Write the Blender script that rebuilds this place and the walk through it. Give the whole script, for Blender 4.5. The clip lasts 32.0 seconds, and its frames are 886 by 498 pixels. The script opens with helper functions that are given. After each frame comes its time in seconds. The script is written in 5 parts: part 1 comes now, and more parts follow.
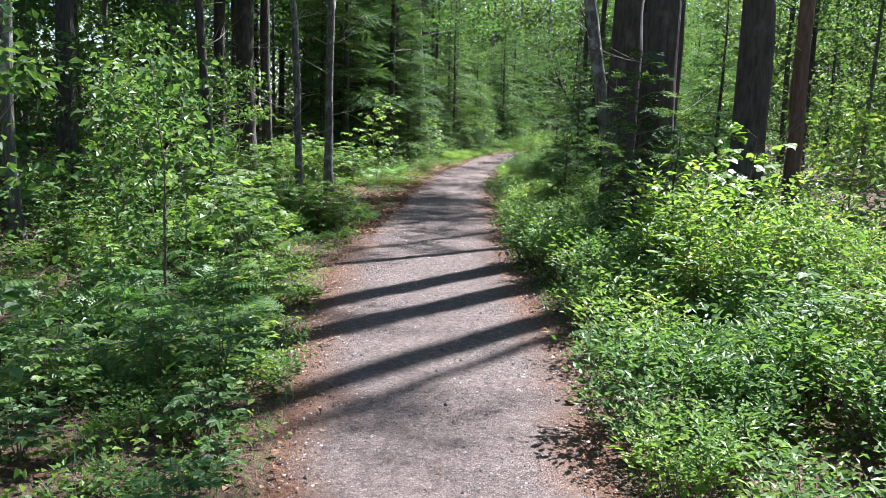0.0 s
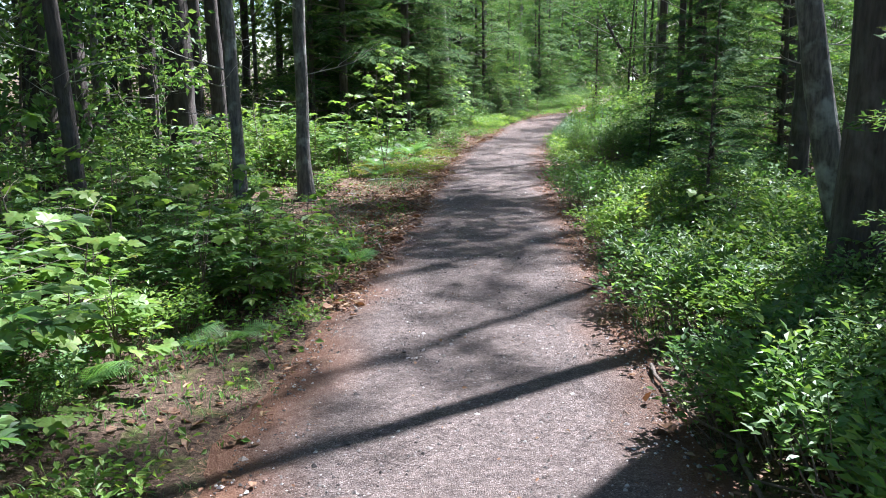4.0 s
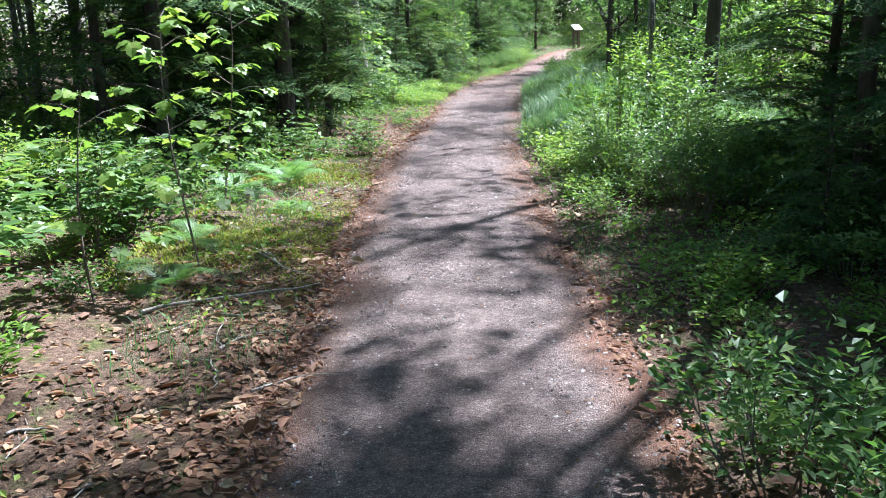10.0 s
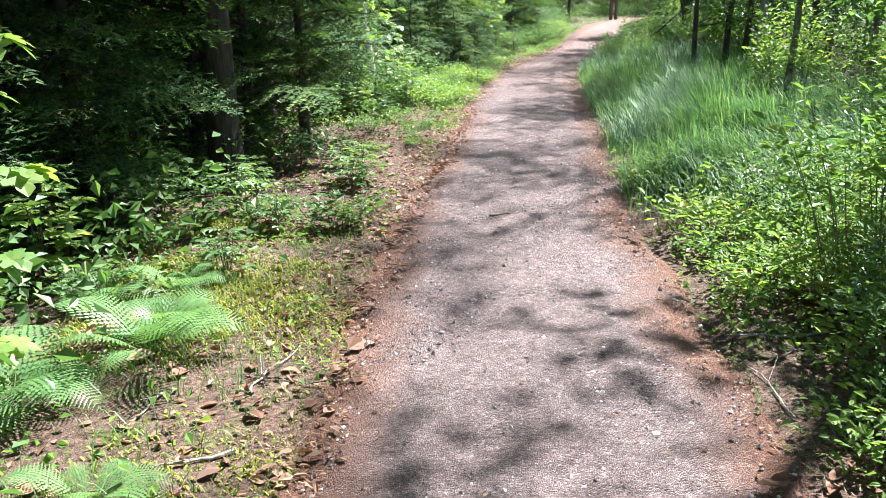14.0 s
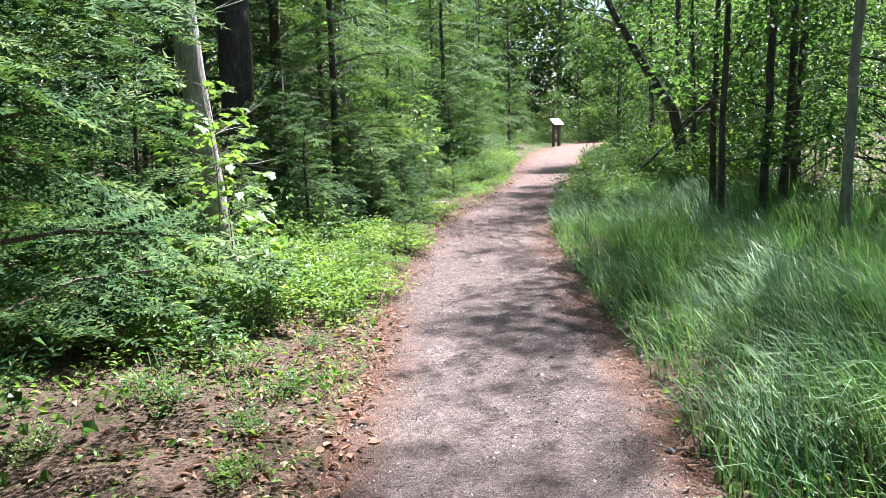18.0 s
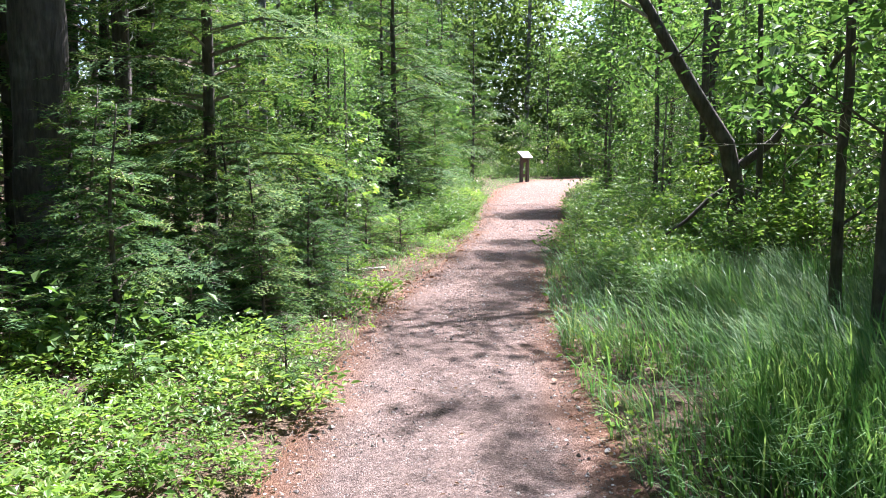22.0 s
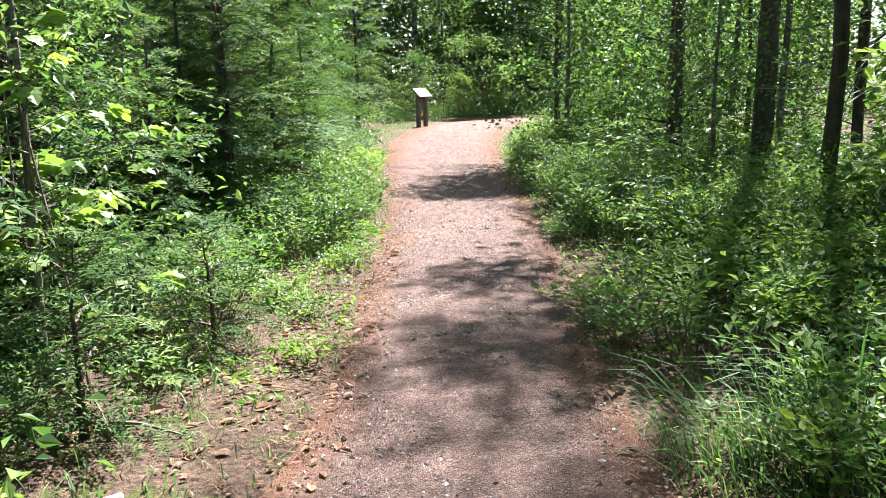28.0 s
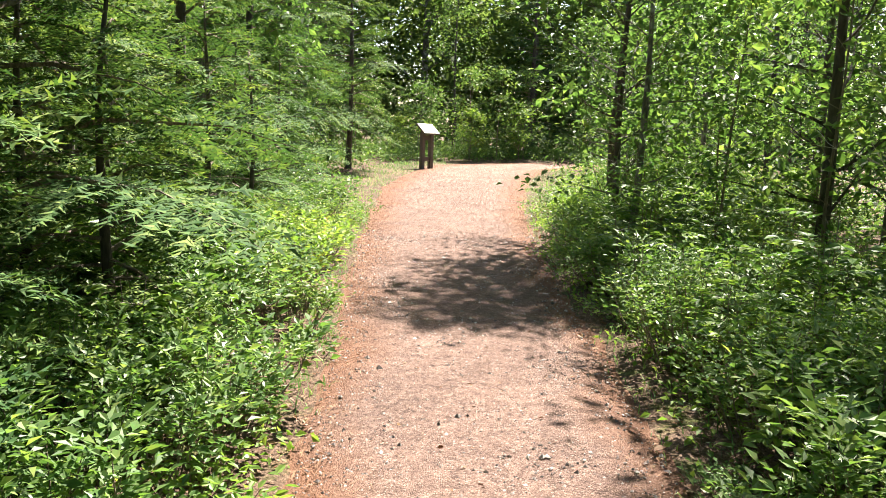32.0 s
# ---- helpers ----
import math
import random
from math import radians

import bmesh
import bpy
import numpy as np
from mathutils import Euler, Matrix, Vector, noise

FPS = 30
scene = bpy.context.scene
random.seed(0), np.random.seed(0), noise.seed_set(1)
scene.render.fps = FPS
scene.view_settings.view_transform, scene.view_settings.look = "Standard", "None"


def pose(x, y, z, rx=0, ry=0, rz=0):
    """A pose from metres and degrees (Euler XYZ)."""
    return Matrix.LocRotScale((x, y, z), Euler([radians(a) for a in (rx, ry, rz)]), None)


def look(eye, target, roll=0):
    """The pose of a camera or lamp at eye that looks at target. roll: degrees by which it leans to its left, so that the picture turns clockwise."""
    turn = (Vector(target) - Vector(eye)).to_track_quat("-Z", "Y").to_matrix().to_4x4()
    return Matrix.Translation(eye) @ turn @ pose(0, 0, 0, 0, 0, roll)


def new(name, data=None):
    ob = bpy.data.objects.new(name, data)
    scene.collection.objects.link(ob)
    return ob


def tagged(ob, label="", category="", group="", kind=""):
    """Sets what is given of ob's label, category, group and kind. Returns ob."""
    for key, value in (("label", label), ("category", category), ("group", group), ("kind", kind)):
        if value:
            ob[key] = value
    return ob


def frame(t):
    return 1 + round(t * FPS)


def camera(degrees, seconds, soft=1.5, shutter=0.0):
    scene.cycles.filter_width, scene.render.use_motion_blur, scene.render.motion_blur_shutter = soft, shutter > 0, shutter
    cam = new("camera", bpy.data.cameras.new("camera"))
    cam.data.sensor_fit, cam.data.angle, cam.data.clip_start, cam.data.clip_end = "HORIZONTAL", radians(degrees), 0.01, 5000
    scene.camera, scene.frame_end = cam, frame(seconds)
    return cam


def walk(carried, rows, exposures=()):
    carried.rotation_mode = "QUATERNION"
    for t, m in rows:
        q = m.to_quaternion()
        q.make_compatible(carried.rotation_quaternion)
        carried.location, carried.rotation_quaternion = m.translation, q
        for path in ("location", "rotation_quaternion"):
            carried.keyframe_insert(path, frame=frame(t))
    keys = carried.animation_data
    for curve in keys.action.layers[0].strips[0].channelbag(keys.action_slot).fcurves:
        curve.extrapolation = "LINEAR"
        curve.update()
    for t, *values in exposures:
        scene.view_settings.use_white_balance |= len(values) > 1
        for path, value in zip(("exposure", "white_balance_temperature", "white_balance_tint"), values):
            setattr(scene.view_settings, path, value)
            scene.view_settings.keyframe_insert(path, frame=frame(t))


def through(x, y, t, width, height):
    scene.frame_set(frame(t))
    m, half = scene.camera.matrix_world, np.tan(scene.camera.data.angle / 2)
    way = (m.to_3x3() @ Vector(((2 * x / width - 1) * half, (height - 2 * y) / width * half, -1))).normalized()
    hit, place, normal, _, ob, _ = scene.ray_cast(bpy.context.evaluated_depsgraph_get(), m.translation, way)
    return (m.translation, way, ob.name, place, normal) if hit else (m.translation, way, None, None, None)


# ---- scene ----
# seconds, eye x y z, then turn to the left, pitch and lean in degrees
PATH = [
    (0.0, 2.162, -2.124, 1.501, 9.02, -8.95, 1.87),
    (0.5, 2.039, -1.431, 1.471, 8.81, -10.13, 2.78),
    (1.0, 1.874, -0.804, 1.446, 9.44, -10.24, 2.36),
    (1.5, 1.742, -0.134, 1.430, 9.30, -10.78, 0.58),
    (2.0, 1.549, 0.495, 1.423, 9.45, -12.38, 1.29),
    (2.5, 1.436, 1.136, 1.419, 7.58, -12.80, 0.52),
    (3.0, 1.267, 1.790, 1.437, 9.57, -12.03, 2.30),
    (3.5, 1.134, 2.464, 1.435, 9.89, -11.33, 1.22),
    (5.5, 1.136, 5.256, 1.525, 14.76, -14.61, -4.45),
    (6.0, 1.014, 5.814, 1.533, 16.68, -15.28, -5.54),
    (6.5, 0.868, 6.340, 1.546, 19.51, -15.31, -6.68),
    (7.0, 0.764, 6.879, 1.546, 18.70, -16.45, -8.72),
    (7.5, 0.654, 7.438, 1.551, 17.22, -18.33, -5.42),
    (8.0, 0.464, 7.970, 1.551, 11.99, -17.98, -3.62),
    (8.5, 0.264, 8.562, 1.549, 12.82, -17.51, -4.10),
    (9.0, 0.087, 9.121, 1.516, 9.14, -16.35, -3.20),
    (9.5, 0.054, 9.744, 1.510, 6.55, -13.40, -0.46),
    (10.0, 0.006, 10.299, 1.494, 5.77, -14.92, -0.90),
    (10.5, 0.033, 10.912, 1.490, 5.49, -14.85, -1.16),
    (11.0, 0.058, 11.402, 1.494, 6.95, -15.41, 0.70),
    (11.5, 0.047, 12.005, 1.509, 7.69, -15.79, 1.51),
    (12.0, -0.006, 12.619, 1.497, 8.29, -15.95, 3.07),
    (12.5, -0.162, 13.233, 1.475, 7.75, -16.73, 2.39),
    (13.0, -0.327, 13.775, 1.495, 7.81, -16.59, 1.98),
    (13.5, -0.517, 14.321, 1.482, 6.86, -16.98, 0.06),
    (15.5, -0.899, 16.982, 1.428, 6.55, -16.90, -0.66),
    (16.0, -0.926, 17.560, 1.443, 3.73, -12.65, -0.54),
    (16.5, -0.933, 18.169, 1.432, 3.55, -9.68, -1.26),
    (17.0, -0.913, 18.767, 1.416, 2.00, -8.89, -1.64),
    (17.5, -0.927, 19.332, 1.406, 3.82, -8.63, -0.64),
    (18.0, -0.965, 19.988, 1.413, 2.43, -8.79, -0.92),
    (18.5, -0.980, 20.584, 1.431, 1.16, -8.15, -0.05),
    (19.0, -1.044, 21.196, 1.431, 1.91, -7.54, -0.12),
    (19.5, -1.029, 21.791, 1.439, 1.26, -6.27, 0.23),
    (20.0, -1.047, 22.363, 1.441, 0.24, -5.68, 0.70),
    (20.5, -1.004, 22.922, 1.423, -1.99, -6.66, -0.78),
    (21.0, -1.004, 23.360, 1.420, -1.31, -7.06, 0.21),
    (21.5, -0.956, 23.916, 1.406, -1.54, -6.74, 0.29),
    (22.0, -0.948, 24.513, 1.385, -0.49, -6.81, 0.92),
    (22.5, -0.930, 25.099, 1.373, -0.03, -7.45, 0.28),
    (23.0, -0.892, 25.661, 1.367, 0.14, -8.59, 2.09),
    (23.5, -0.896, 26.241, 1.350, -0.98, -9.47, 1.83),
    (24.0, -0.895, 26.823, 1.345, -1.01, -9.33, 1.45),
    (24.5, -0.944, 27.408, 1.324, -0.31, -9.17, 1.71),
    (26.5, -0.870, 29.570, 1.288, -2.70, -8.34, -1.02),
    (27.0, -0.864, 30.077, 1.295, -4.80, -8.27, -1.90),
    (27.5, -0.876, 30.678, 1.296, -5.54, -8.82, -1.38),
    (28.0, -0.850, 31.250, 1.299, -8.27, -10.76, -0.99),
    (28.5, -0.803, 31.787, 1.331, -7.67, -10.85, -0.18),
    (29.0, -0.760, 32.339, 1.336, -9.66, -11.11, -0.68),
    (29.5, -0.653, 32.905, 1.341, -10.88, -10.26, -1.06),
    (30.0, -0.550, 33.463, 1.327, -11.56, -9.64, -0.66),
    (30.5, -0.426, 34.015, 1.314, -11.95, -10.74, -0.06),
    (31.0, -0.378, 34.653, 1.294, -9.88, -11.46, 0.70),
    (31.5, -0.262, 35.267, 1.302, -10.50, -9.71, 0.97),
    (32.0, -0.212, 35.771, 1.304, -8.22, -8.37, 2.41),
]
cam = camera(55.22, 32.0, soft=0.9)
EXPOSURES = [(0, 2.05, 5650, 14), (3, 2.08, 5600, 14), (6, 2.4, 5330, 17), (10, 2.3, 5330, 15), (11.5, 2.4, 5550, 15), (13, 2.45, 5600, 15), (16, 2.45, 5750, 16), (18, 2.38, 5650, 17), (22, 2.54, 5750, 20), (25, 2.5, 5750, 17), (26.5, 2.5, 5450, 18), (27.3, 2.52, 5550, 17), (28, 2.52, 5950, 15), (29.5, 2.6, 6000, 16), (31, 2.66, 6750, 14), (32, 2.52, 6850, 14)]


def aim(x, y, z, turn, pitch, lean):
    a, b = radians(turn), radians(pitch)
    way = Vector((-math.sin(a) * math.cos(b), math.cos(a) * math.cos(b), math.sin(b)))
    eye = Vector((x, y, z))
    return look(eye, eye + way, lean)


walk(cam, [(r[0], aim(*r[1:])) for r in PATH], exposures=EXPOSURES)

# ---- light ----
SUN_AZ, SUN_EL = radians(31), radians(53)   # from +y towards +x, above the horizon
world = bpy.data.worlds.new("sky")
scene.world = world
world.use_nodes = True
_n = world.node_tree.nodes
_sky = _n.new("ShaderNodeTexSky")
_sky.sky_type, _sky.sun_disc = "NISHITA", False
_sky.sun_elevation, _sky.sun_rotation = SUN_EL, SUN_AZ
world.node_tree.links.new(_sky.outputs[0], _n["Background"].inputs[0])
_n["Background"].inputs[1].default_value = 0.05
_sun = bpy.data.lights.new("sun", "SUN")
_sun.energy, _sun.angle, _sun.color = 5.0, radians(0.9), (1.0, 0.95, 0.87)
SUN_WAY = Vector((math.sin(SUN_AZ) * math.cos(SUN_EL), math.cos(SUN_AZ) * math.cos(SUN_EL), math.sin(SUN_EL)))
new("sun", _sun).matrix_world = look(SUN_WAY * 60, (0, 0, 0))


# ---- materials ----
def material(name):
    m = bpy.data.materials.new(name)
    m.use_nodes = True
    nt = m.node_tree
    return m, nt, nt.nodes, nt.links, nt.nodes["Principled BSDF"]


def ramp(nodes, stops, mode="LINEAR"):
    r = nodes.new("ShaderNodeValToRGB")
    r.color_ramp.interpolation = mode
    while len(r.color_ramp.elements) < len(stops):
        r.color_ramp.elements.new(0.5)
    for e, (p, c) in zip(r.color_ramp.elements, stops):
        e.position, e.color = p, (*c, 1)
    return r


def noise_tex(nodes, links, scale, detail=4.0, vec=None, rough=0.55):
    n = nodes.new("ShaderNodeTexNoise")
    n.inputs["Scale"].default_value, n.inputs["Detail"].default_value, n.inputs["Roughness"].default_value = scale, detail, rough
    if vec is not None:
        links.new(vec, n.inputs["Vector"])
    return n


def mix_col(nodes, links, fac, a, b, blend="MIX"):
    m = nodes.new("ShaderNodeMix")
    m.data_type, m.blend_type = "RGBA", blend
    for sock, v in ((m.inputs[0], fac), (m.inputs[6], a), (m.inputs[7], b)):
        if isinstance(v, bpy.types.NodeSocket):
            links.new(v, sock)
        elif isinstance(v, (int, float)):
            sock.default_value = v
        else:
            sock.default_value = (*v, 1)
    return m.outputs[2]


def bump(nodes, links, bsdf, height, strength, distance):
    b = nodes.new("ShaderNodeBump")
    b.inputs["Strength"].default_value, b.inputs["Distance"].default_value = strength, distance
    links.new(height, b.inputs["Height"])
    links.new(b.outputs[0], bsdf.inputs["Normal"])


def world_pos(nodes):
    return nodes.new("ShaderNodeNewGeometry").outputs["Position"]


def leaf_material(name, stops, through=0.45, rough=0.45, gloss=0.26, through_tint=(1.06, 1.12, 0.57)):
    """Thin leaves: a reflecting face and light that shines through."""
    m, nt, nodes, links, bsdf = material(name)
    geo = nodes.new("ShaderNodeNewGeometry")
    obj = nodes.new("ShaderNodeObjectInfo")
    add = nodes.new("ShaderNodeMath")
    add.operation, add.inputs[1].default_value = "MULTIPLY_ADD", 0.5
    half = nodes.new("ShaderNodeMath")
    half.operation, half.inputs[1].default_value = "MULTIPLY_ADD", 0.25
    clump = noise_tex(nodes, links, 3.2, 3, geo.outputs["Position"], 0.6)
    wide = nodes.new("ShaderNodeMapRange")
    for sock, v in (("From Min", 0.35), ("From Max", 0.65), ("To Min", -0.12), ("To Max", 0.36)):
        wide.inputs[sock].default_value = v
    links.new(clump.outputs["Fac"], wide.inputs["Value"])
    links.new(wide.outputs["Result"], half.inputs[2])
    links.new(obj.outputs["Random"], half.inputs[0])
    links.new(geo.outputs["Random Per Island"], add.inputs[0])
    links.new(half.outputs[0], add.inputs[2])
    r = ramp(nodes, stops)
    links.new(add.outputs[0], r.inputs[0])
    n = noise_tex(nodes, links, 45, 3, geo.outputs["Position"])
    col = mix_col(nodes, links, 0.35, r.outputs[0], n.outputs["Color"], "SOFT_LIGHT")
    links.new(col, bsdf.inputs["Base Color"])
    bsdf.inputs["Roughness"].default_value = rough
    bsdf.inputs["Specular IOR Level"].default_value = gloss
    t = nodes.new("ShaderNodeBsdfTranslucent")
    links.new(mix_col(nodes, links, 1.0, col, through_tint, "MULTIPLY"), t.inputs["Color"])
    mix = nodes.new("ShaderNodeMixShader")
    mix.inputs[0].default_value = through
    links.new(bsdf.outputs[0], mix.inputs[1])
    links.new(t.outputs[0], mix.inputs[2])
    links.new(mix.outputs[0], nodes["Material Output"].inputs["Surface"])
    return m


LEAF = leaf_material("shrub_leaf", [(0.0, (0.0476, 0.106, 0.0318)), (0.5, (0.111, 0.201, 0.0592)), (1.0, (0.254, 0.338, 0.106))])
LEAF_BRIGHT = leaf_material("maple_leaf", [(0.0, (0.0903, 0.18, 0.0401)), (0.6, (0.18, 0.28, 0.0602)), (0.92, (0.301, 0.381, 0.0903)), (1.0, (0.451, 0.381, 0.121))], 0.5)
LEAF_FAR = leaf_material("distant_leaf", [(0.0, (0.0572, 0.103, 0.0343)), (0.6, (0.109, 0.161, 0.0572)), (1.0, (0.177, 0.223, 0.0858))], 0.58, 0.6, 0.15)
LEAF_CROWN = leaf_material("crown_leaf", [(0.0, (0.0444, 0.0988, 0.0328)), (0.6, (0.0942, 0.173, 0.0565)), (1.0, (0.188, 0.264, 0.0872))], 0.55)
FERN = leaf_material("fern_leaf", [(0.0, (0.0816, 0.182, 0.0576)), (1.0, (0.192, 0.326, 0.106))], 0.45)
NEEDLE = leaf_material("conifer_needle", [(0.0, (0.0252, 0.062, 0.027)), (0.55, (0.0714, 0.135, 0.0447)), (1.0, (0.231, 0.3, 0.0884))], 0.3, 0.75, 0.07)
GRASS = leaf_material("grass_blade", [(0.0, (0.0385, 0.0986, 0.0396)), (0.55, (0.105, 0.209, 0.077)), (0.85, (0.242, 0.363, 0.143)), (0.96, (0.33, 0.44, 0.187)), (1.0, (0.528, 0.473, 0.264))], 0.4, 0.5, 0.2)
MOSS = leaf_material("moss", [(0.0, (0.137, 0.173, 0.0273)), (0.6, (0.255, 0.291, 0.0501)), (1.0, (0.364, 0.346, 0.091))], 0.3, 0.8, 0.1)
DEAD_LEAF = leaf_material("dead_leaf", [(0.0, (0.09, 0.045, 0.025)), (0.5, (0.22, 0.12, 0.065)), (0.85, (0.38, 0.26, 0.16)), (1.0, (0.5, 0.42, 0.32))], 0.15, 0.7, 0.3, (1.1, 0.8, 0.5))
PETAL = leaf_material("pale_leaf", [(0.0, (0.6, 0.66, 0.5)), (1.0, (0.75, 0.78, 0.62))], 0.3)


def bark_material(name, dark, light, lichen=(0.30, 0.32, 0.27), lichen_amount=0.35, scale=1.0):
    m, nt, nodes, links, bsdf = material(name)
    tc = nodes.new("ShaderNodeTexCoord")
    mp = nodes.new("ShaderNodeMapping")
    mp.inputs["Scale"].default_value = (16 * scale, 16 * scale, 3.2 * scale)
    links.new(tc.outputs["Object"], mp.inputs["Vector"])
    n = noise_tex(nodes, links, 1.6, 6, mp.outputs[0], 0.65)
    v = nodes.new("ShaderNodeTexVoronoi")
    v.feature = "DISTANCE_TO_EDGE"
    v.inputs["Scale"].default_value = 1.1
    links.new(mp.outputs[0], v.inputs["Vector"])
    r = ramp(nodes, [(0.3, dark), (0.7, light)])
    links.new(n.outputs["Fac"], r.inputs[0])
    big = noise_tex(nodes, links, 5.0, 4, tc.outputs["Object"])
    rb = ramp(nodes, [(0.52, (0, 0, 0)), (0.66, (lichen_amount,) * 3)])
    links.new(big.outputs["Fac"], rb.inputs[0])
    links.new(mix_col(nodes, links, rb.outputs[0], r.outputs[0], lichen), bsdf.inputs["Base Color"])
    bsdf.inputs["Roughness"].default_value = 0.9
    s = nodes.new("ShaderNodeMath")
    s.operation = "MULTIPLY_ADD"
    s.inputs[1].default_value = 0.7
    links.new(v.outputs["Distance"], s.inputs[0])
    links.new(n.outputs["Fac"], s.inputs[2])
    bump(nodes, links, bsdf, s.outputs[0], 0.9, 0.02)
    return m


BARK_DARK = bark_material("pine_bark", (0.024, 0.018, 0.015), (0.095, 0.073, 0.062), lichen_amount=0.14)
BARK_BROWN = bark_material("reddish_bark", (0.06, 0.035, 0.026), (0.2, 0.12, 0.088), lichen_amount=0.1)
BARK_GREY = bark_material("maple_bark", (0.035, 0.031, 0.027), (0.19, 0.17, 0.145), (0.42, 0.43, 0.38), 0.65, 1.6)
BARK_PALE = bark_material("aspen_bark", (0.13, 0.112, 0.095), (0.31, 0.285, 0.245), (0.5, 0.5, 0.44), 0.5, 1.2)
TWIG = bark_material("twig_bark", (0.09, 0.065, 0.05), (0.22, 0.17, 0.13), (0.32, 0.31, 0.28), 0.3, 3.0)
DEADWOOD = bark_material("weathered_wood", (0.20, 0.17, 0.14), (0.46, 0.42, 0.36), (0.55, 0.53, 0.48), 0.4, 2.0)


def gravel_material():
    m, nt, nodes, links, bsdf = material("fine_gravel")
    pos = world_pos(nodes)
    uv = nodes.new("ShaderNodeTexCoord").outputs["UV"]
    sep = nodes.new("ShaderNodeSeparateXYZ")
    links.new(uv, sep.inputs[0])
    grain = nodes.new("ShaderNodeTexVoronoi")
    grain.inputs["Scale"].default_value = 190
    grain.inputs["Randomness"].default_value = 1.0
    links.new(pos, grain.inputs["Vector"])
    fine = noise_tex(nodes, links, 130, 6, pos, 0.8)
    clod = noise_tex(nodes, links, 22, 5, pos, 0.7)
    wide = noise_tex(nodes, links, 1.1, 4, pos)
    gx = nodes.new("ShaderNodeSeparateColor")
    links.new(grain.outputs["Color"], gx.inputs[0])
    gr = ramp(nodes, [(0.0, (0.09, 0.066, 0.057)), (0.55, (0.215, 0.165, 0.145)), (0.85, (0.325, 0.26, 0.232)), (1.0, (0.65, 0.57, 0.53))])
    links.new(gx.outputs[0], gr.inputs[0])
    fr = ramp(nodes, [(0.34, (0.08, 0.06, 0.051)), (0.5, (0.25, 0.195, 0.172)), (0.66, (0.54, 0.455, 0.415))])
    links.new(fine.outputs["Fac"], fr.inputs[0])
    cr = ramp(nodes, [(0.32, (0.55,) * 3), (0.66, (1.25,) * 3)])
    links.new(clod.outputs["Fac"], cr.inputs[0])
    grey = mix_col(nodes, links, 1.0, mix_col(nodes, links, 0.45, gr.outputs[0], fr.outputs[0]), cr.outputs[0], "MULTIPLY")
    # the far stretch of the trail is redder with old needles
    red = ramp(nodes, [(0.0, (0.12,) * 3), (0.22, (0.05,) * 3), (0.40, (0.2,) * 3), (0.5, (0.6,) * 3), (0.8, (0.85,) * 3)])
    links.new(sep.outputs[1], red.inputs[0])
    rust = mix_col(nodes, links, 1.0, grey, (1.12, 0.81, 0.66), "MULTIPLY")
    body = mix_col(nodes, links, red.outputs[0], grey, rust)
    # needle litter along both rims, blown in uneven tongues
    edge = nodes.new("ShaderNodeMath")
    edge.operation = "PINGPONG"
    edge.inputs[1].default_value = 0.5
    links.new(sep.outputs[0], edge.inputs[0])
    wob = nodes.new("ShaderNodeMath")
    wob.operation = "MULTIPLY_ADD"
    wob.inputs[1].default_value = -0.20
    links.new(wide.outputs["Fac"], wob.inputs[0])
    links.new(edge.outputs[0], wob.inputs[2])
    er = ramp(nodes, [(0.0, (0.9,) * 3), (0.15, (0.0,) * 3)])
    links.new(wob.outputs[0], er.inputs[0])
    litter = ramp(nodes, [(0.3, (0.1, 0.046, 0.028)), (0.55, (0.24, 0.115, 0.063)), (0.8, (0.4, 0.225, 0.125))])
    links.new(fine.outputs["Fac"], litter.inputs[0])
    col = mix_col(nodes, links, er.outputs[0], body, litter.outputs[0])
    wr = ramp(nodes, [(0.3, (0.72,) * 3), (0.7, (1.0,) * 3)])
    links.new(wide.outputs["Fac"], wr.inputs[0])
    links.new(mix_col(nodes, links, 1.0, col, wr.outputs[0], "MULTIPLY"), bsdf.inputs["Base Color"])
    bsdf.inputs["Roughness"].default_value = 0.92
    bsdf.inputs["Specular IOR Level"].default_value = 0.25
    h = nodes.new("ShaderNodeMath")
    h.operation = "SUBTRACT"
    links.new(fine.outputs["Fac"], h.inputs[0])
    links.new(grain.outputs["Distance"], h.inputs[1])
    hc = nodes.new("ShaderNodeMath")
    hc.operation = "ADD"
    links.new(h.outputs[0], hc.inputs[0])
    links.new(clod.outputs["Fac"], hc.inputs[1])
    bump(nodes, links, bsdf, hc.outputs[0], 1.0, 0.014)
    return m


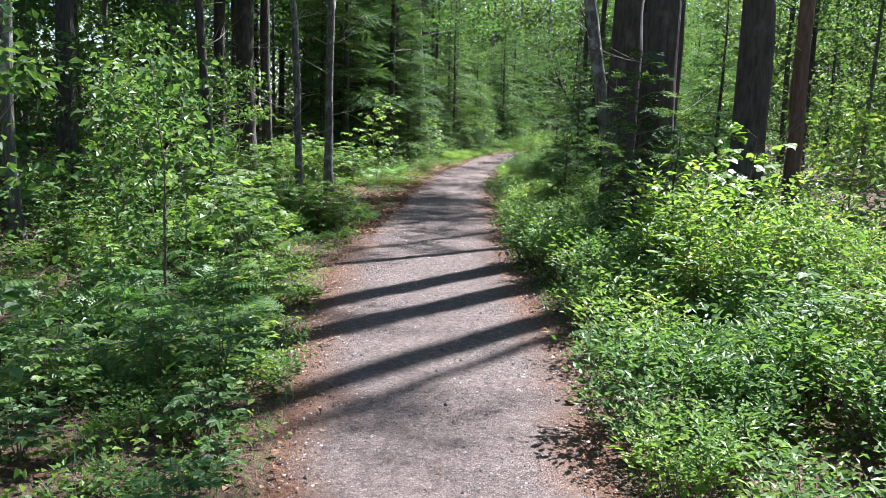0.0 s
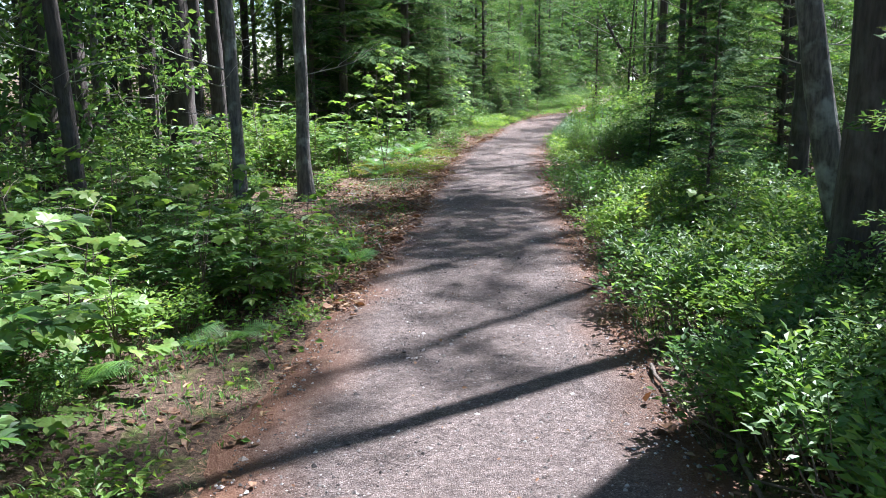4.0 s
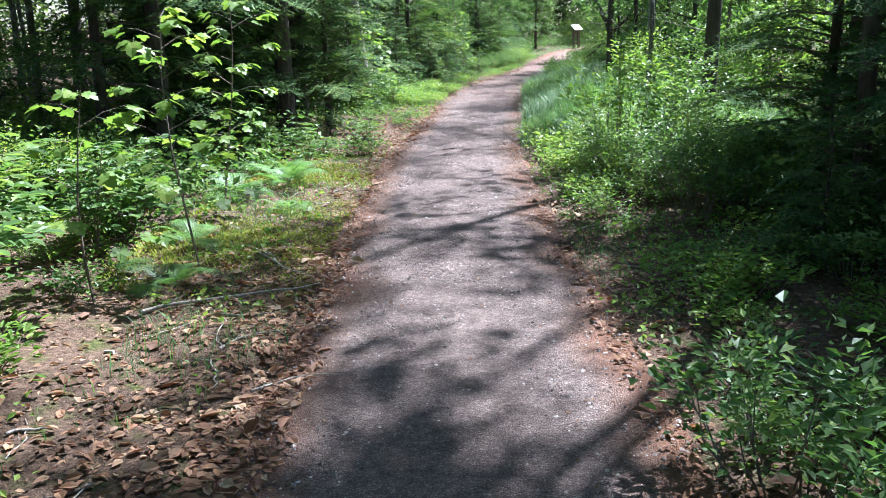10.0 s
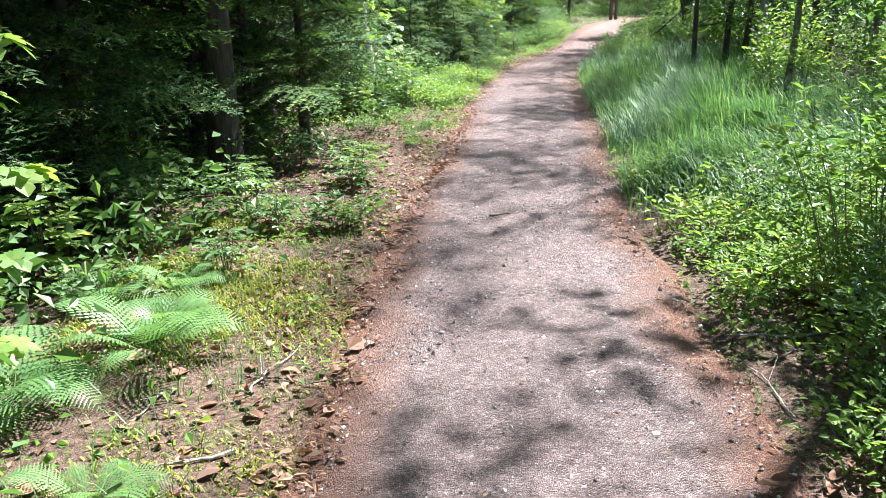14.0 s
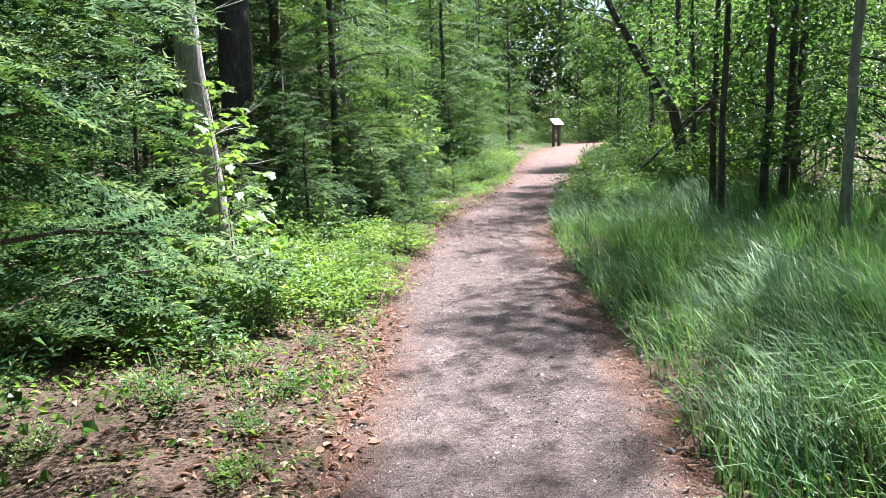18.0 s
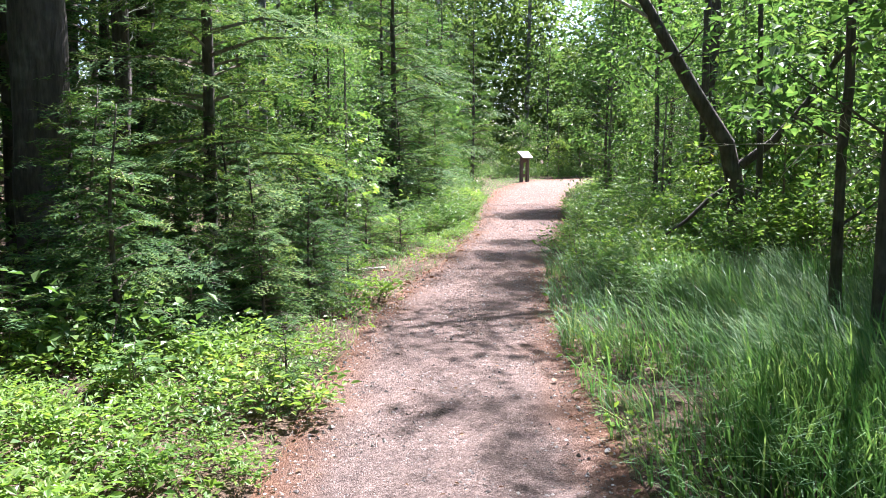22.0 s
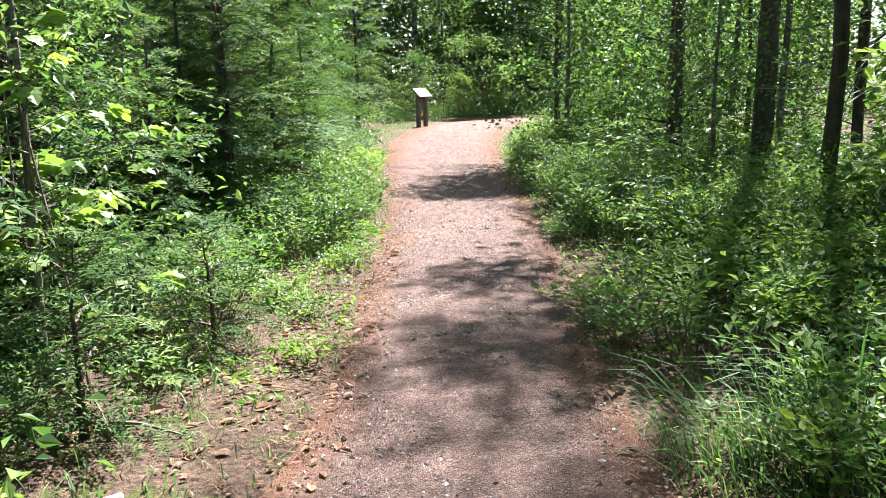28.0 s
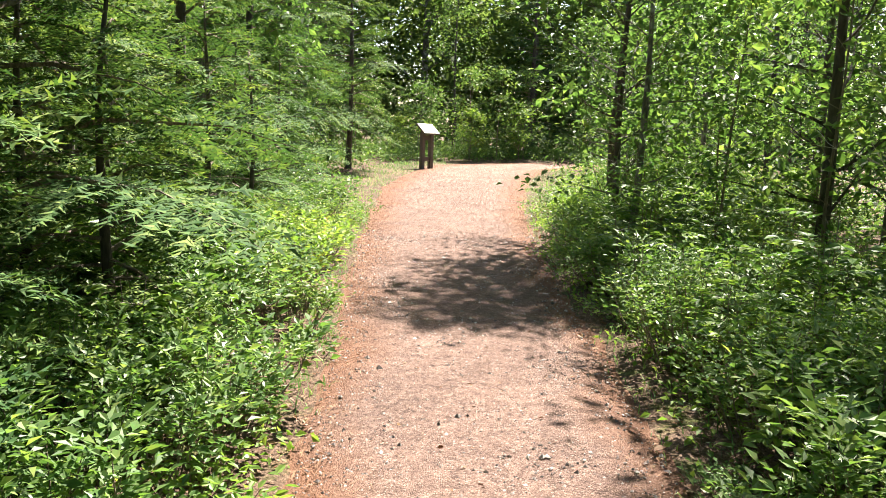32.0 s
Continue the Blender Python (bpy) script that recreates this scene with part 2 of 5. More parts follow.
def floor_material():
    m, nt, nodes, links, bsdf = material("forest_floor")
    pos = world_pos(nodes)
    fine = noise_tex(nodes, links, 38, 6, pos, 0.7)
    mid = noise_tex(nodes, links, 4.5, 5, pos, 0.6)
    wide = noise_tex(nodes, links, 0.7, 3, pos)
    st = nodes.new("ShaderNodeTexWave")
    st.inputs["Scale"].default_value, st.inputs["Distortion"].default_value, st.inputs["Detail"].default_value, st.inputs["Detail Scale"].default_value = 26, 34, 4, 3.0
    links.new(pos, st.inputs["Vector"])
    fm = nodes.new("ShaderNodeMath")
    fm.operation, fm.inputs[1].default_value = "MULTIPLY_ADD", 0.22
    links.new(st.outputs["Fac"], fm.inputs[0])
    fs = nodes.new("ShaderNodeMath")
    fs.operation, fs.inputs[1].default_value = "MULTIPLY", 0.8
    links.new(fine.outputs["Fac"], fs.inputs[0])
    links.new(fs.outputs[0], fm.inputs[2])
    a = ramp(nodes, [(0.28, (0.028, 0.018, 0.013)), (0.5, (0.10, 0.064, 0.043)), (0.72, (0.30, 0.21, 0.15))])
    links.new(fm.outputs[0], a.inputs[0])
    b = ramp(nodes, [(0.35, (0.03, 0.045, 0.012)), (0.65, (0.12, 0.15, 0.03))])
    links.new(fine.outputs["Fac"], b.inputs[0])
    g = ramp(nodes, [(0.53, (0, 0, 0)), (0.66, (0.8,) * 3)])
    links.new(mid.outputs["Fac"], g.inputs[0])
    col = mix_col(nodes, links, g.outputs[0], a.outputs[0], b.outputs[0])
    w = ramp(nodes, [(0.35, (0.62,) * 3), (0.65, (1.0,) * 3)])
    links.new(wide.outputs["Fac"], w.inputs[0])
    links.new(mix_col(nodes, links, 1.0, col, w.outputs[0], "MULTIPLY"), bsdf.inputs["Base Color"])
    bsdf.inputs["Roughness"].default_value = 0.95
    bsdf.inputs["Specular IOR Level"].default_value = 0.15
    bump(nodes, links, bsdf, fine.outputs["Fac"], 1.0, 0.03)
    return m


def stone_material():
    m, nt, nodes, links, bsdf = material("pebble_stone")
    geo = nodes.new("ShaderNodeNewGeometry")
    r = ramp(nodes, [(0.0, (0.05, 0.042, 0.038)), (0.45, (0.17, 0.145, 0.13)), (0.8, (0.34, 0.30, 0.275)), (1.0, (0.62, 0.57, 0.53))])
    links.new(geo.outputs["Random Per Island"], r.inputs[0])
    links.new(r.outputs[0], bsdf.inputs["Base Color"])
    bsdf.inputs["Roughness"].default_value = 0.85
    return m


GRAVEL, FLOOR, PEBBLE = gravel_material(), floor_material(), stone_material()


# ---- the line of the trail ----
# y, left rim x, right rim x
RIMS = [(-12, 4.2, 5.7), (-8, 3.15, 4.65), (-4, 2.15, 3.65), (0, 1.22, 2.68), (1, 0.98, 2.46), (2.7, 0.57, 2.24), (4.5, 0.06, 1.95), (6.5, -0.33, 1.53),
        (9, -0.61, 1.2), (11.5, -0.82, 0.86), (13.5, -1.04, 0.57), (16, -1.32, 0.3), (18.5, -1.5, 0.08), (20.5, -1.61, -0.09), (23, -1.58, -0.08),
        (25, -1.61, -0.06), (27, -1.68, -0.1), (29.5, -1.6, -0.11), (32, -1.37, 0.05), (34, -0.98, 0.28), (36, -0.66, 0.62), (38, -0.38, 1.03),
        (40, -0.17, 1.36), (42, -0.02, 1.66), (44, 0.12, 1.98), (48, 0.5, 2.75), (53, 1.02, 3.95), (57, 1.8, 5), (61.7, 2.9, 6.7), (64, 4.2, 9), (66, 6.4, 12.5),
        (68, 10, 18), (72, 19, 30), (80, 36, 50)]
_ry, _rl, _rr = (np.array(c, float) for c in zip(*RIMS))
_ys = np.arange(-12, 80.01, 0.1)
_k = np.hanning(17) / np.hanning(17).sum()


def _smooth(v):
    v = np.interp(_ys, _ry, v)
    return np.convolve(np.pad(v, 8, mode="edge"), _k, "valid")


_sl, _sr = _smooth(_rl), _smooth(_rr)


def rims(y):
    return float(np.interp(y, _ys, _sl)), float(np.interp(y, _ys, _sr))


def off_trail(x, y):
    """Metres from the nearer rim, negative on the trail."""
    l, r = rims(y)
    return max(l - x, x - r)


def ground_z(x, y):
    d = off_trail(x, y)
    k = min(1.0, max(0.0, d / 1.6))
    k = k * k * (3 - 2 * k)
    rough = 0.5 * noise.noise((x * 0.45, y * 0.45, 3.1)) * 0.22 + 0.045 * noise.noise((x * 1.9, y * 1.9, 7.7))
    far = min(1.0, max(0.0, (d - 2) / 10))
    s = min(1.0, max(0.0, (d + 0.16) / 0.28))
    dip = -0.035 + 0.041 * s * s * (3 - 2 * s) + 0.012 * s * noise.noise((x * 6.1, y * 6.1, 1.7))
    return dip + k * (0.03 + rough) + 0.5 * far * noise.noise((x * 0.07, y * 0.07, 1.0))


# ---- mesh helpers ----
class Geo:
    def __init__(self):
        self.v, self.f, self.n = [], [], 0

    def add(self, verts, faces):
        self.v.extend(map(tuple, verts))
        self.f.extend([tuple(i + self.n for i in f) for f in faces])
        self.n += len(verts)

    def tube(self, pts, radii, sides=6, cap=True):
        pts = [Vector(p) for p in pts]
        verts, faces = [], []
        up = Vector((0.31, 0.95, 0.05))
        for i, p in enumerate(pts):
            d = (pts[min(i + 1, len(pts) - 1)] - pts[max(i - 1, 0)]).normalized()
            a = d.cross(up)
            a = a.normalized() if a.length > 1e-4 else Vector((1, 0, 0))
            b = d.cross(a)
            for s in range(sides):
                w = 2 * math.pi * s / sides
                verts.append(p + (a * math.cos(w) + b * math.sin(w)) * radii[i])
        for i in range(len(pts) - 1):
            for s in range(sides):
                q = (s + 1) % sides
                faces.append((i * sides + s, i * sides + q, (i + 1) * sides + q, (i + 1) * sides + s))
        if cap:
            faces.append(tuple(range((len(pts) - 1) * sides, len(pts) * sides)))
        self.add(verts, faces)

    def leaves(self, pos, way, nrm, length, width, oval=False, fold=0.25):
        """A batch of leaves: arrays of places, directions, upper sides, lengths and widths."""
        pos, way, nrm = (np.asarray(a, float).reshape(-1, 3) for a in (pos, way, nrm))
        n = len(pos)
        length, width = np.broadcast_to(length, n)[:, None], np.broadcast_to(width, n)[:, None]
        way = way / np.maximum(np.linalg.norm(way, axis=1, keepdims=True), 1e-6)
        side = np.cross(way, nrm)
        side /= np.maximum(np.linalg.norm(side, axis=1, keepdims=True), 1e-6)
        up = np.cross(side, way)
        if oval:
            rim = lambda a, b, s: pos + way * length * a + side * width * (b * s) + up * width * (fold * b)
            tip = pos + way * length - up * length * 0.12
            vs = np.stack([pos, rim(0.3, 0.46, 1), rim(0.68, 0.36, 1), tip, rim(0.68, 0.36, -1), rim(0.3, 0.46, -1)], 1).reshape(-1, 3)
            fs = [f for i in range(0, 6 * n, 6) for f in ((i, i + 1, i + 2, i + 3), (i, i + 3, i + 4, i + 5))]
        else:
            mid = pos + way * length * 0.45 + up * width * fold
            vs = np.stack([pos, mid + side * width * 0.5, pos + way * length, mid - side * width * 0.5], 1).reshape(-1, 3)
            fs = [f for i in range(0, 4 * n, 4) for f in ((i, i + 1, i + 2), (i, i + 2, i + 3))]
        base = self.n
        self.v.extend(map(tuple, vs.tolist()))
        self.f.extend([tuple(k + base for k in f) for f in fs])
        self.n += len(vs)

    def slivers(self, a, b, side, width):
        """Narrow triangles from a to b."""
        a, b, side = (np.asarray(q, float).reshape(-1, 3) for q in (a, b, side))
        vs = np.stack([a - side * width / 2, a + side * width / 2, b], 1).reshape(-1, 3)
        base = self.n
        self.v.extend(map(tuple, vs.tolist()))
        self.f.extend([(base + i, base + i + 1, base + i + 2) for i in range(0, len(vs), 3)])
        self.n += len(vs)

    def mesh(self, name, mat, smooth=False):
        me = bpy.data.meshes.new(name)
        me.from_pydata(self.v, [], self.f)
        me.materials.append(mat)
        if smooth:
            me.shade_smooth()
        return me


def part(name, me, parent, label="", m=None):
    ob = new(name, me)
    ob.parent = parent
    if m is not None:
        ob.matrix_local = m
    if label:
        ob["label"] = label
    return ob


def thing(name, label, category, m=None, group="", kind=""):
    ob = new(name)
    ob.empty_display_size = 0.1
    if m is not None:
        ob.matrix_world = m
    return tagged(ob, label, category, group, kind)


RNG = np.random.default_rng(7)
RND = random.Random(11)


def unit(v):
    return v / np.maximum(np.linalg.norm(v, axis=-1, keepdims=True), 1e-9)


# ---- ground and trail ----
def build_ground():
    xs = np.concatenate([[-900, -300, -110, -60, -38, -26, -19, -14.5, -11.5, -9.5, -8, -7, -6.2, -5.5], np.arange(-5, 6.6, 0.14),
                         [7, 7.6, 8.4, 9.4, 10.8, 12.6, 15, 18, 22, 28, 38, 60, 110, 300, 900]])
    ys = np.concatenate([[-900, -300, -110, -60, -36, -24, -17, -12, -9, -7, -5.5, -4.5], np.arange(-4, 46, 0.16), np.arange(46, 72, 0.4),
                         [73, 75, 78, 82, 88, 96, 110, 140, 300, 900]])
    verts = [(x, y, ground_z(x, y) if -12 < y < 80 else ground_z(x, min(80, max(-12, y))) * 0.5) for y in ys for x in xs]
    w = len(xs)
    faces = [(j * w + i, j * w + i + 1, (j + 1) * w + i + 1, (j + 1) * w + i) for j in range(len(ys) - 1) for i in range(w - 1)]
    me = bpy.data.meshes.new("ground")
    me.from_pydata(verts, [], faces)
    me.shade_smooth()
    me.materials.append(FLOOR)
    tagged(new("ground", me), "brown forest floor of needles, dead leaves and moss", "ground", kind="structure")


def build_trail():
    across, ys = 26, np.arange(-11.5, 73, 0.11)
    verts, faces, uvs = [], [], []
    for y in ys:
        l, r = rims(y)
        l += 0.16 * noise.noise((y * 0.9, 0, 5)) + 0.07 * noise.noise((y * 3.7, 0, 9))
        r += 0.16 * noise.noise((y * 0.9, 4, 5)) + 0.07 * noise.noise((y * 3.7, 4, 9))
        for i in range(across + 1):
            u = i / across
            x = l - 0.14 + (r - l + 0.28) * u
            e = max(0.0, min(x - l, r - x) + 0.14)
            k = min(1.0, e / 0.42)
            z = -0.022 + 0.036 * k * (2 - k) + 0.009 * noise.noise((x * 2.2, y * 2.2, 2)) + 0.007 * noise.noise((x * 8, y * 8, 4))
            verts.append((x, y, z))
            uvs.append((u, (y + 12) / 92))
    w = across + 1
    faces = [(j * w + i, j * w + i + 1, (j + 1) * w + i + 1, (j + 1) * w + i) for j in range(len(ys) - 1) for i in range(across)]
    me = bpy.data.meshes.new("trail")
    me.from_pydata(verts, [], faces)
    layer = me.uv_layers.new(name="UVMap")
    flat = [c for p in me.polygons for v in p.vertices for c in uvs[v]]
    layer.data.foreach_set("uv", flat)
    me.shade_smooth()
    me.materials.append(GRAVEL)
    tagged(new("path", me), "narrow trail of fine grey-brown gravel rimmed with needles", "path", kind="structure")


build_ground()
build_trail()


# ---- plant shapes ----
def trunk_mesh(name, height, radius, mat, lean=(0, 0), sides=12, wobble=0.05, taper=0.35, seed=1, flare=1.45):
    g, rnd = Geo(), random.Random(seed)
    n = max(8, int(height * 2.2))
    pts, rad = [], []
    for i in range(n + 1):
        k = i / n
        h = height * k
        w = wobble * math.sin(k * 5 + seed) * min(1, h)
        pts.append((lean[0] * h + w + rnd.uniform(-1, 1) * wobble * 0.25, lean[1] * h + wobble * math.cos(k * 4.1 + seed * 2) * min(1, h) - wobble * 0, h - (0.12 if i == 0 else 0)))
        rad.append(radius * (1 - (1 - taper) * k) * (1 + (flare - 1) * math.exp(-h * 5)) * rnd.uniform(0.95, 1.05))
    g.tube(pts, rad, sides)
    for i, v in enumerate(g.v):
        a = noise.noise((v[0] * 9, v[1] * 9, v[2] * 2.5 + seed)) * radius * 0.16
        p = pts[min(i // sides, n)]
        d = Vector((v[0] - p[0], v[1] - p[1], 0))
        if d.length > 1e-5:
            d.normalize()
            g.v[i] = (v[0] + d.x * a, v[1] + d.y * a, v[2])
    return g.mesh(name, mat, True), pts


def add_twigs(g, root, way, length, radius, rnd, forks=2, sides=4):
    """A crooked limb with smaller limbs; returns the tips."""
    p, d = Vector(root), Vector(way).normalized()
    pts, rad, tips = [p.copy()], [radius], []
    n = 4
    for i in range(n):
        d = (d + Vector((rnd.uniform(-1, 1), rnd.uniform(-1, 1), rnd.uniform(-0.5, 0.7))) * 0.22).normalized()
        p = p + d * length / n
        pts.append(p.copy())
        rad.append(radius * (1 - 0.85 * (i + 1) / n))
        if forks and i in (0, 1, 2) and rnd.random() < 0.9:
            side = Vector((rnd.uniform(-1, 1), rnd.uniform(-1, 1), rnd.uniform(-0.2, 0.8)))
            tips += add_twigs(g, p, (d + side * 0.9), length * rnd.uniform(0.4, 0.6), rad[-1] * 0.7, rnd, forks - 1, 3)
    g.tube(pts, rad, sides, False)
    return tips + [p, pts[-2]]


def leaf_cloud(g, centres, per, spread, size, rng, oval=False, droop=0.25, flat=0.5):
    c = np.repeat(np.asarray([tuple(t) for t in centres], float), per, axis=0)
    n = len(c)
    off = rng.normal(size=(n, 3)) * np.array([spread, spread, spread * 0.6])
    pos = c + off
    way = unit(off * np.array([1, 1, 0.3]) + rng.normal(size=(n, 3)) * spread * 0.6)
    way[:, 2] -= droop
    nrm = rng.normal(size=(n, 3)) * flat + np.array([0, 0, 1.0])
    s = size * rng.uniform(0.6, 1.3, n)
    g.leaves(pos, way, nrm, s, s * rng.uniform(0.5, 0.72, n), oval)


def broadleaf_crown(seed, low, high, reach, limbs, per, size, radius=0.05, oval=False, flat=0.5, forks=1):
    """Limbs and leaves between two heights, round a stem on the z axis."""
    rnd, rng = random.Random(seed), np.random.default_rng(seed)
    wood, leafs, tips = Geo(), Geo(), []
    for i in range(limbs):
        k = (i + 0.5) / limbs
        h = low + (high - low) * k
        a = i * 2.4 + rnd.uniform(-0.5, 0.5)
        swell = math.sin(math.pi * (0.18 + 0.8 * k)) ** 0.7
        d = (math.cos(a), math.sin(a), rnd.uniform(0.15, 0.75))
        tips += add_twigs(wood, (0, 0, h), d, reach * swell * rnd.uniform(0.65, 1.1), radius * (1.1 - 0.8 * k), rnd, forks, 3)
    leaf_cloud(leafs, tips, per, reach * 0.095 + 0.05, size, rng, oval, flat=flat)
    return wood, leafs


def conifer_boughs(seed, low, high, reach, count, step, needle, width, droop=0.25, bare=0.0, gap=0.055):
    """Whorls of flat needle sprays. step: spacing of the needles along a twig."""
    rnd, rng = random.Random(seed), np.random.default_rng(seed)
    wood, green = Geo(), Geo()
    A, B, S = [], [], []
    for i in range(count):
        k = (i + rnd.random()) / count
        h = low + (high - low) * k
        az = i * 2.399 + rnd.uniform(-0.4, 0.4)
        L = reach * (1 - k) ** 0.75 * rnd.uniform(0.65, 1.1) + 0.12
        out = np.array([math.cos(az), math.sin(az), 0.0])
        lat = np.array([-math.sin(az), math.cos(az), 0.0])
        rise, sag = rnd.uniform(-0.1, 0.5) + 0.5 * k, droop * rnd.uniform(0.7, 1.3)
        axis = lambda s: np.array([0, 0, h]) + out * (L * s) + np.array([0, 0, 1.0]) * (L * (rise * s - (rise * 0.5 + sag) * s * s))
        wood.tube([axis(s) for s in (0, 0.35, 0.7, 1.0)], [0.004 + 0.012 * L, 0.003 + 0.008 * L, 0.004, 0.0015], 3, False)
        roll = rnd.uniform(-0.5, 0.5)
        for s in np.arange(0.12 + bare * rnd.random(), 1.0, gap / max(L, 0.3) ** 0.5):
            for side in (-1, 1):
                if rnd.random() < 0.12:
                    continue
                tl = L * (0.46 * (1 - s) ** 0.8 + 0.06) * rnd.uniform(0.7, 1.15)
                d = unit(out * 0.75 + lat * side + np.array([0, 0, 1.0]) * (roll * side - 0.25 + rnd.uniform(-0.25, 0.25)))
                n = max(3, int(tl / step))
                q = np.linspace(0.05, 1, n)[:, None]
                p = axis(s) + d * tl * q
                across = unit(np.cross(d, np.array([0.1, 0.1, 1.0])))
                for w in (-1, 1):
                    tipway = d * 0.8 + across * w + rng.normal(size=(n, 3)) * 0.36
                    A.append(p)
                    B.append(p + unit(tipway) * needle * rng.uniform(0.75, 1.2, (n, 1)))
                    S.append(np.repeat(d[None], n, 0))
    green.slivers(np.concatenate(A), np.concatenate(B), np.concatenate(S), width)
    return wood, green


def frond_mesh(seed, length):
    """One fern frond along +x, arching over, with pinnae cut into teeth."""
    rnd, g = random.Random(seed), Geo()
    line = lambda s: Vector((length * s * 0.92, 0, length * (0.62 * s - 0.62 * s * s * s * 0.85)))
    g.tube([line(s) for s in (0, 0.3, 0.6, 0.85, 1)], [0.003, 0.0026, 0.002, 0.0014, 0.0006], 3, False)
    verts, faces = [], []
    for i in range(22):
        s = 0.2 + 0.79 * i / 21
        p, ahead = line(s), (line(min(1, s + 0.03)) - line(s - 0.03)).normalized()
        reach = length * 0.30 * math.sin(math.pi * min(1.0, 0.22 + 0.78 * (s - 0.2) / 0.8)) ** 0.9 * rnd.uniform(0.88, 1.08) + 0.008
        for side in (-1, 1):
            d = (Vector((0, side, -0.10)) + ahead * 0.35).normalized()
            w = reach * 0.09
            for j in range(6):
                a, b = p + d * reach * (j / 6), p + d * reach * ((j + 1) / 6)
                k = (1 - j / 6.5)
                o = len(verts)
                verts += [a, b, a + (d * 0.9 + ahead).normalized() * w * 1.5 * k, a + (d * 0.9 - ahead).normalized() * w * 1.5 * k]
                faces += [(o, o + 1, o + 2), (o, o + 3, o + 1)]
    g.add(verts, faces)
    return g.mesh("frond", FERN)


def maple_leaf_mesh(seed, size):
    """A five-lobed leaf with a stalk, base at the origin, lying along +x."""
    rnd, g = random.Random(seed), Geo()
    rim = [(0.02, 0.0), (-0.10, 0.16), (0.02, 0.30), (0.12, 0.52), (0.26, 0.36), (0.40, 0.58), (0.56, 0.50), (0.58, 0.24), (0.74, 0.26), (1.0, 0.0)]
    pts = [(x, y) for x, y in rim] + [(x, -y) for x, y in rim[-2:0:-1]]
    vs = [(0.42 * size, 0, 0.0)]
    for x, y in pts:
        x, y = x * rnd.uniform(0.94, 1.06), y * rnd.uniform(0.92, 1.08)
        vs.append((x * size, y * size, size * (0.10 * abs(y) - 0.16 * x * x + rnd.uniform(-0.02, 0.02))))
    n = len(pts)
    g.add(vs, [(0, 1 + i, 1 + (i + 1) % n) for i in range(n)])
    g.tube([(-0.5 * size, 0, -0.05 * size), (0, 0, 0)], [0.0012, 0.001], 3, False)
    return g.mesh("leaf", LEAF_BRIGHT)


def shrub_meshes(seed, height, spread, stems, leaves, size, mat, oval=True):
    rnd, rng = random.Random(seed), np.random.default_rng(seed)
    wood, green, pos, way = Geo(), Geo(), [], []
    for i in range(stems):
        a, out = rnd.uniform(0, 6.28), spread * math.sqrt(rnd.random())
        tip = Vector((math.cos(a) * out, math.sin(a) * out, height * rnd.uniform(0.55, 1.0) * (1 - 0.3 * (out / spread) ** 2)))
        foot = Vector((tip.x * 0.45 + rnd.uniform(-0.03, 0.03), tip.y * 0.45, -0.04))
        mid = foot.lerp(tip, 0.55) + Vector((rnd.uniform(-1, 1), rnd.uniform(-1, 1), 0)) * 0.04
        wood.tube([foot, mid, tip], [0.004, 0.003, 0.0012], 3, False)
        for j in range(leaves // stems):
            k = 1 - rnd.random() ** 1.5 * 0.75
            p = mid.lerp(tip, (k - 0.25) / 0.75) if k > 0.25 else foot.lerp(mid, k * 2)
            b = j * 2.4 + a
            d = Vector((math.cos(b), math.sin(b), rnd.uniform(-0.1, 0.7)))
            pos.append(p + d * rnd.uniform(0.0, 0.09) + Vector((rnd.gauss(0, 0.02), rnd.gauss(0, 0.02), rnd.gauss(0, 0.02))))
            way.append(d)
    n = len(pos)
    nrm = rng.normal(size=(n, 3)) * 0.4 + np.array([0, 0, 1.0])
    s = size * rng.uniform(0.65, 1.3, n)
    green.leaves(np.array(pos), np.array(way), nrm, s, s * rng.uniform(0.42, 0.6, n), oval)
    return wood.mesh("stems", TWIG), green.mesh("foliage", mat)


# ---- kinds ----
def kind_of(name, label, category, pieces, group=""):
    return dict(name=name, label=label, category=category, pieces=pieces, group=group)


def plant(kind, x, y, turn=None, size=1.0, z=None, tilt=(0, 0), label=""):
    turn = RND.uniform(0, 360) if turn is None else turn
    m = pose(x, y, ground_z(x, y) if z is None else z, tilt[0], tilt[1], turn) @ Matrix.Scale(size, 4)
    ob = thing(kind["name"], label or kind["label"], kind["category"], m, kind["group"])
    for nm, me, *stuff in kind["pieces"]:
        p = part(nm, me, ob)
        if stuff:
            p["kind"] = "stuff"
    return ob


def shrub_kind(seed, h, r, stems, leaves, size, mat, label, name="shrub", oval=True):
    a, b = shrub_meshes(seed, h, r, stems, leaves, size, mat, oval)
    return kind_of(name, label, "shrub", [("stemwork", a, 1), ("foliage", b)], "undergrowth beside the trail")


LOW = "low leafy green shrub in the undergrowth beside the trail"
BLUEBERRY = [shrub_kind(s, 0.45, 0.36, 22, 980, 0.041, LEAF if s < 3 else LEAF_BRIGHT, LOW, "shrub", False) for s in (1, 2, 3)]
BUSH = [shrub_kind(s, 0.66, 0.46, 34, 1700, 0.036, LEAF_BRIGHT if s == 10 else LEAF, "dense leafy green bush beside the trail", "leafy_bush", False) for s in (10, 11)]
GROUNDLING = "ankle-high leafy ground plant on the forest floor"
LOWBUSH = [shrub_kind(s, 0.17, 0.28, 13, 290, 0.043, LEAF_BRIGHT if s == 6 else LEAF, GROUNDLING, "ground_plant", s == 6) for s in (4, 5, 6)]
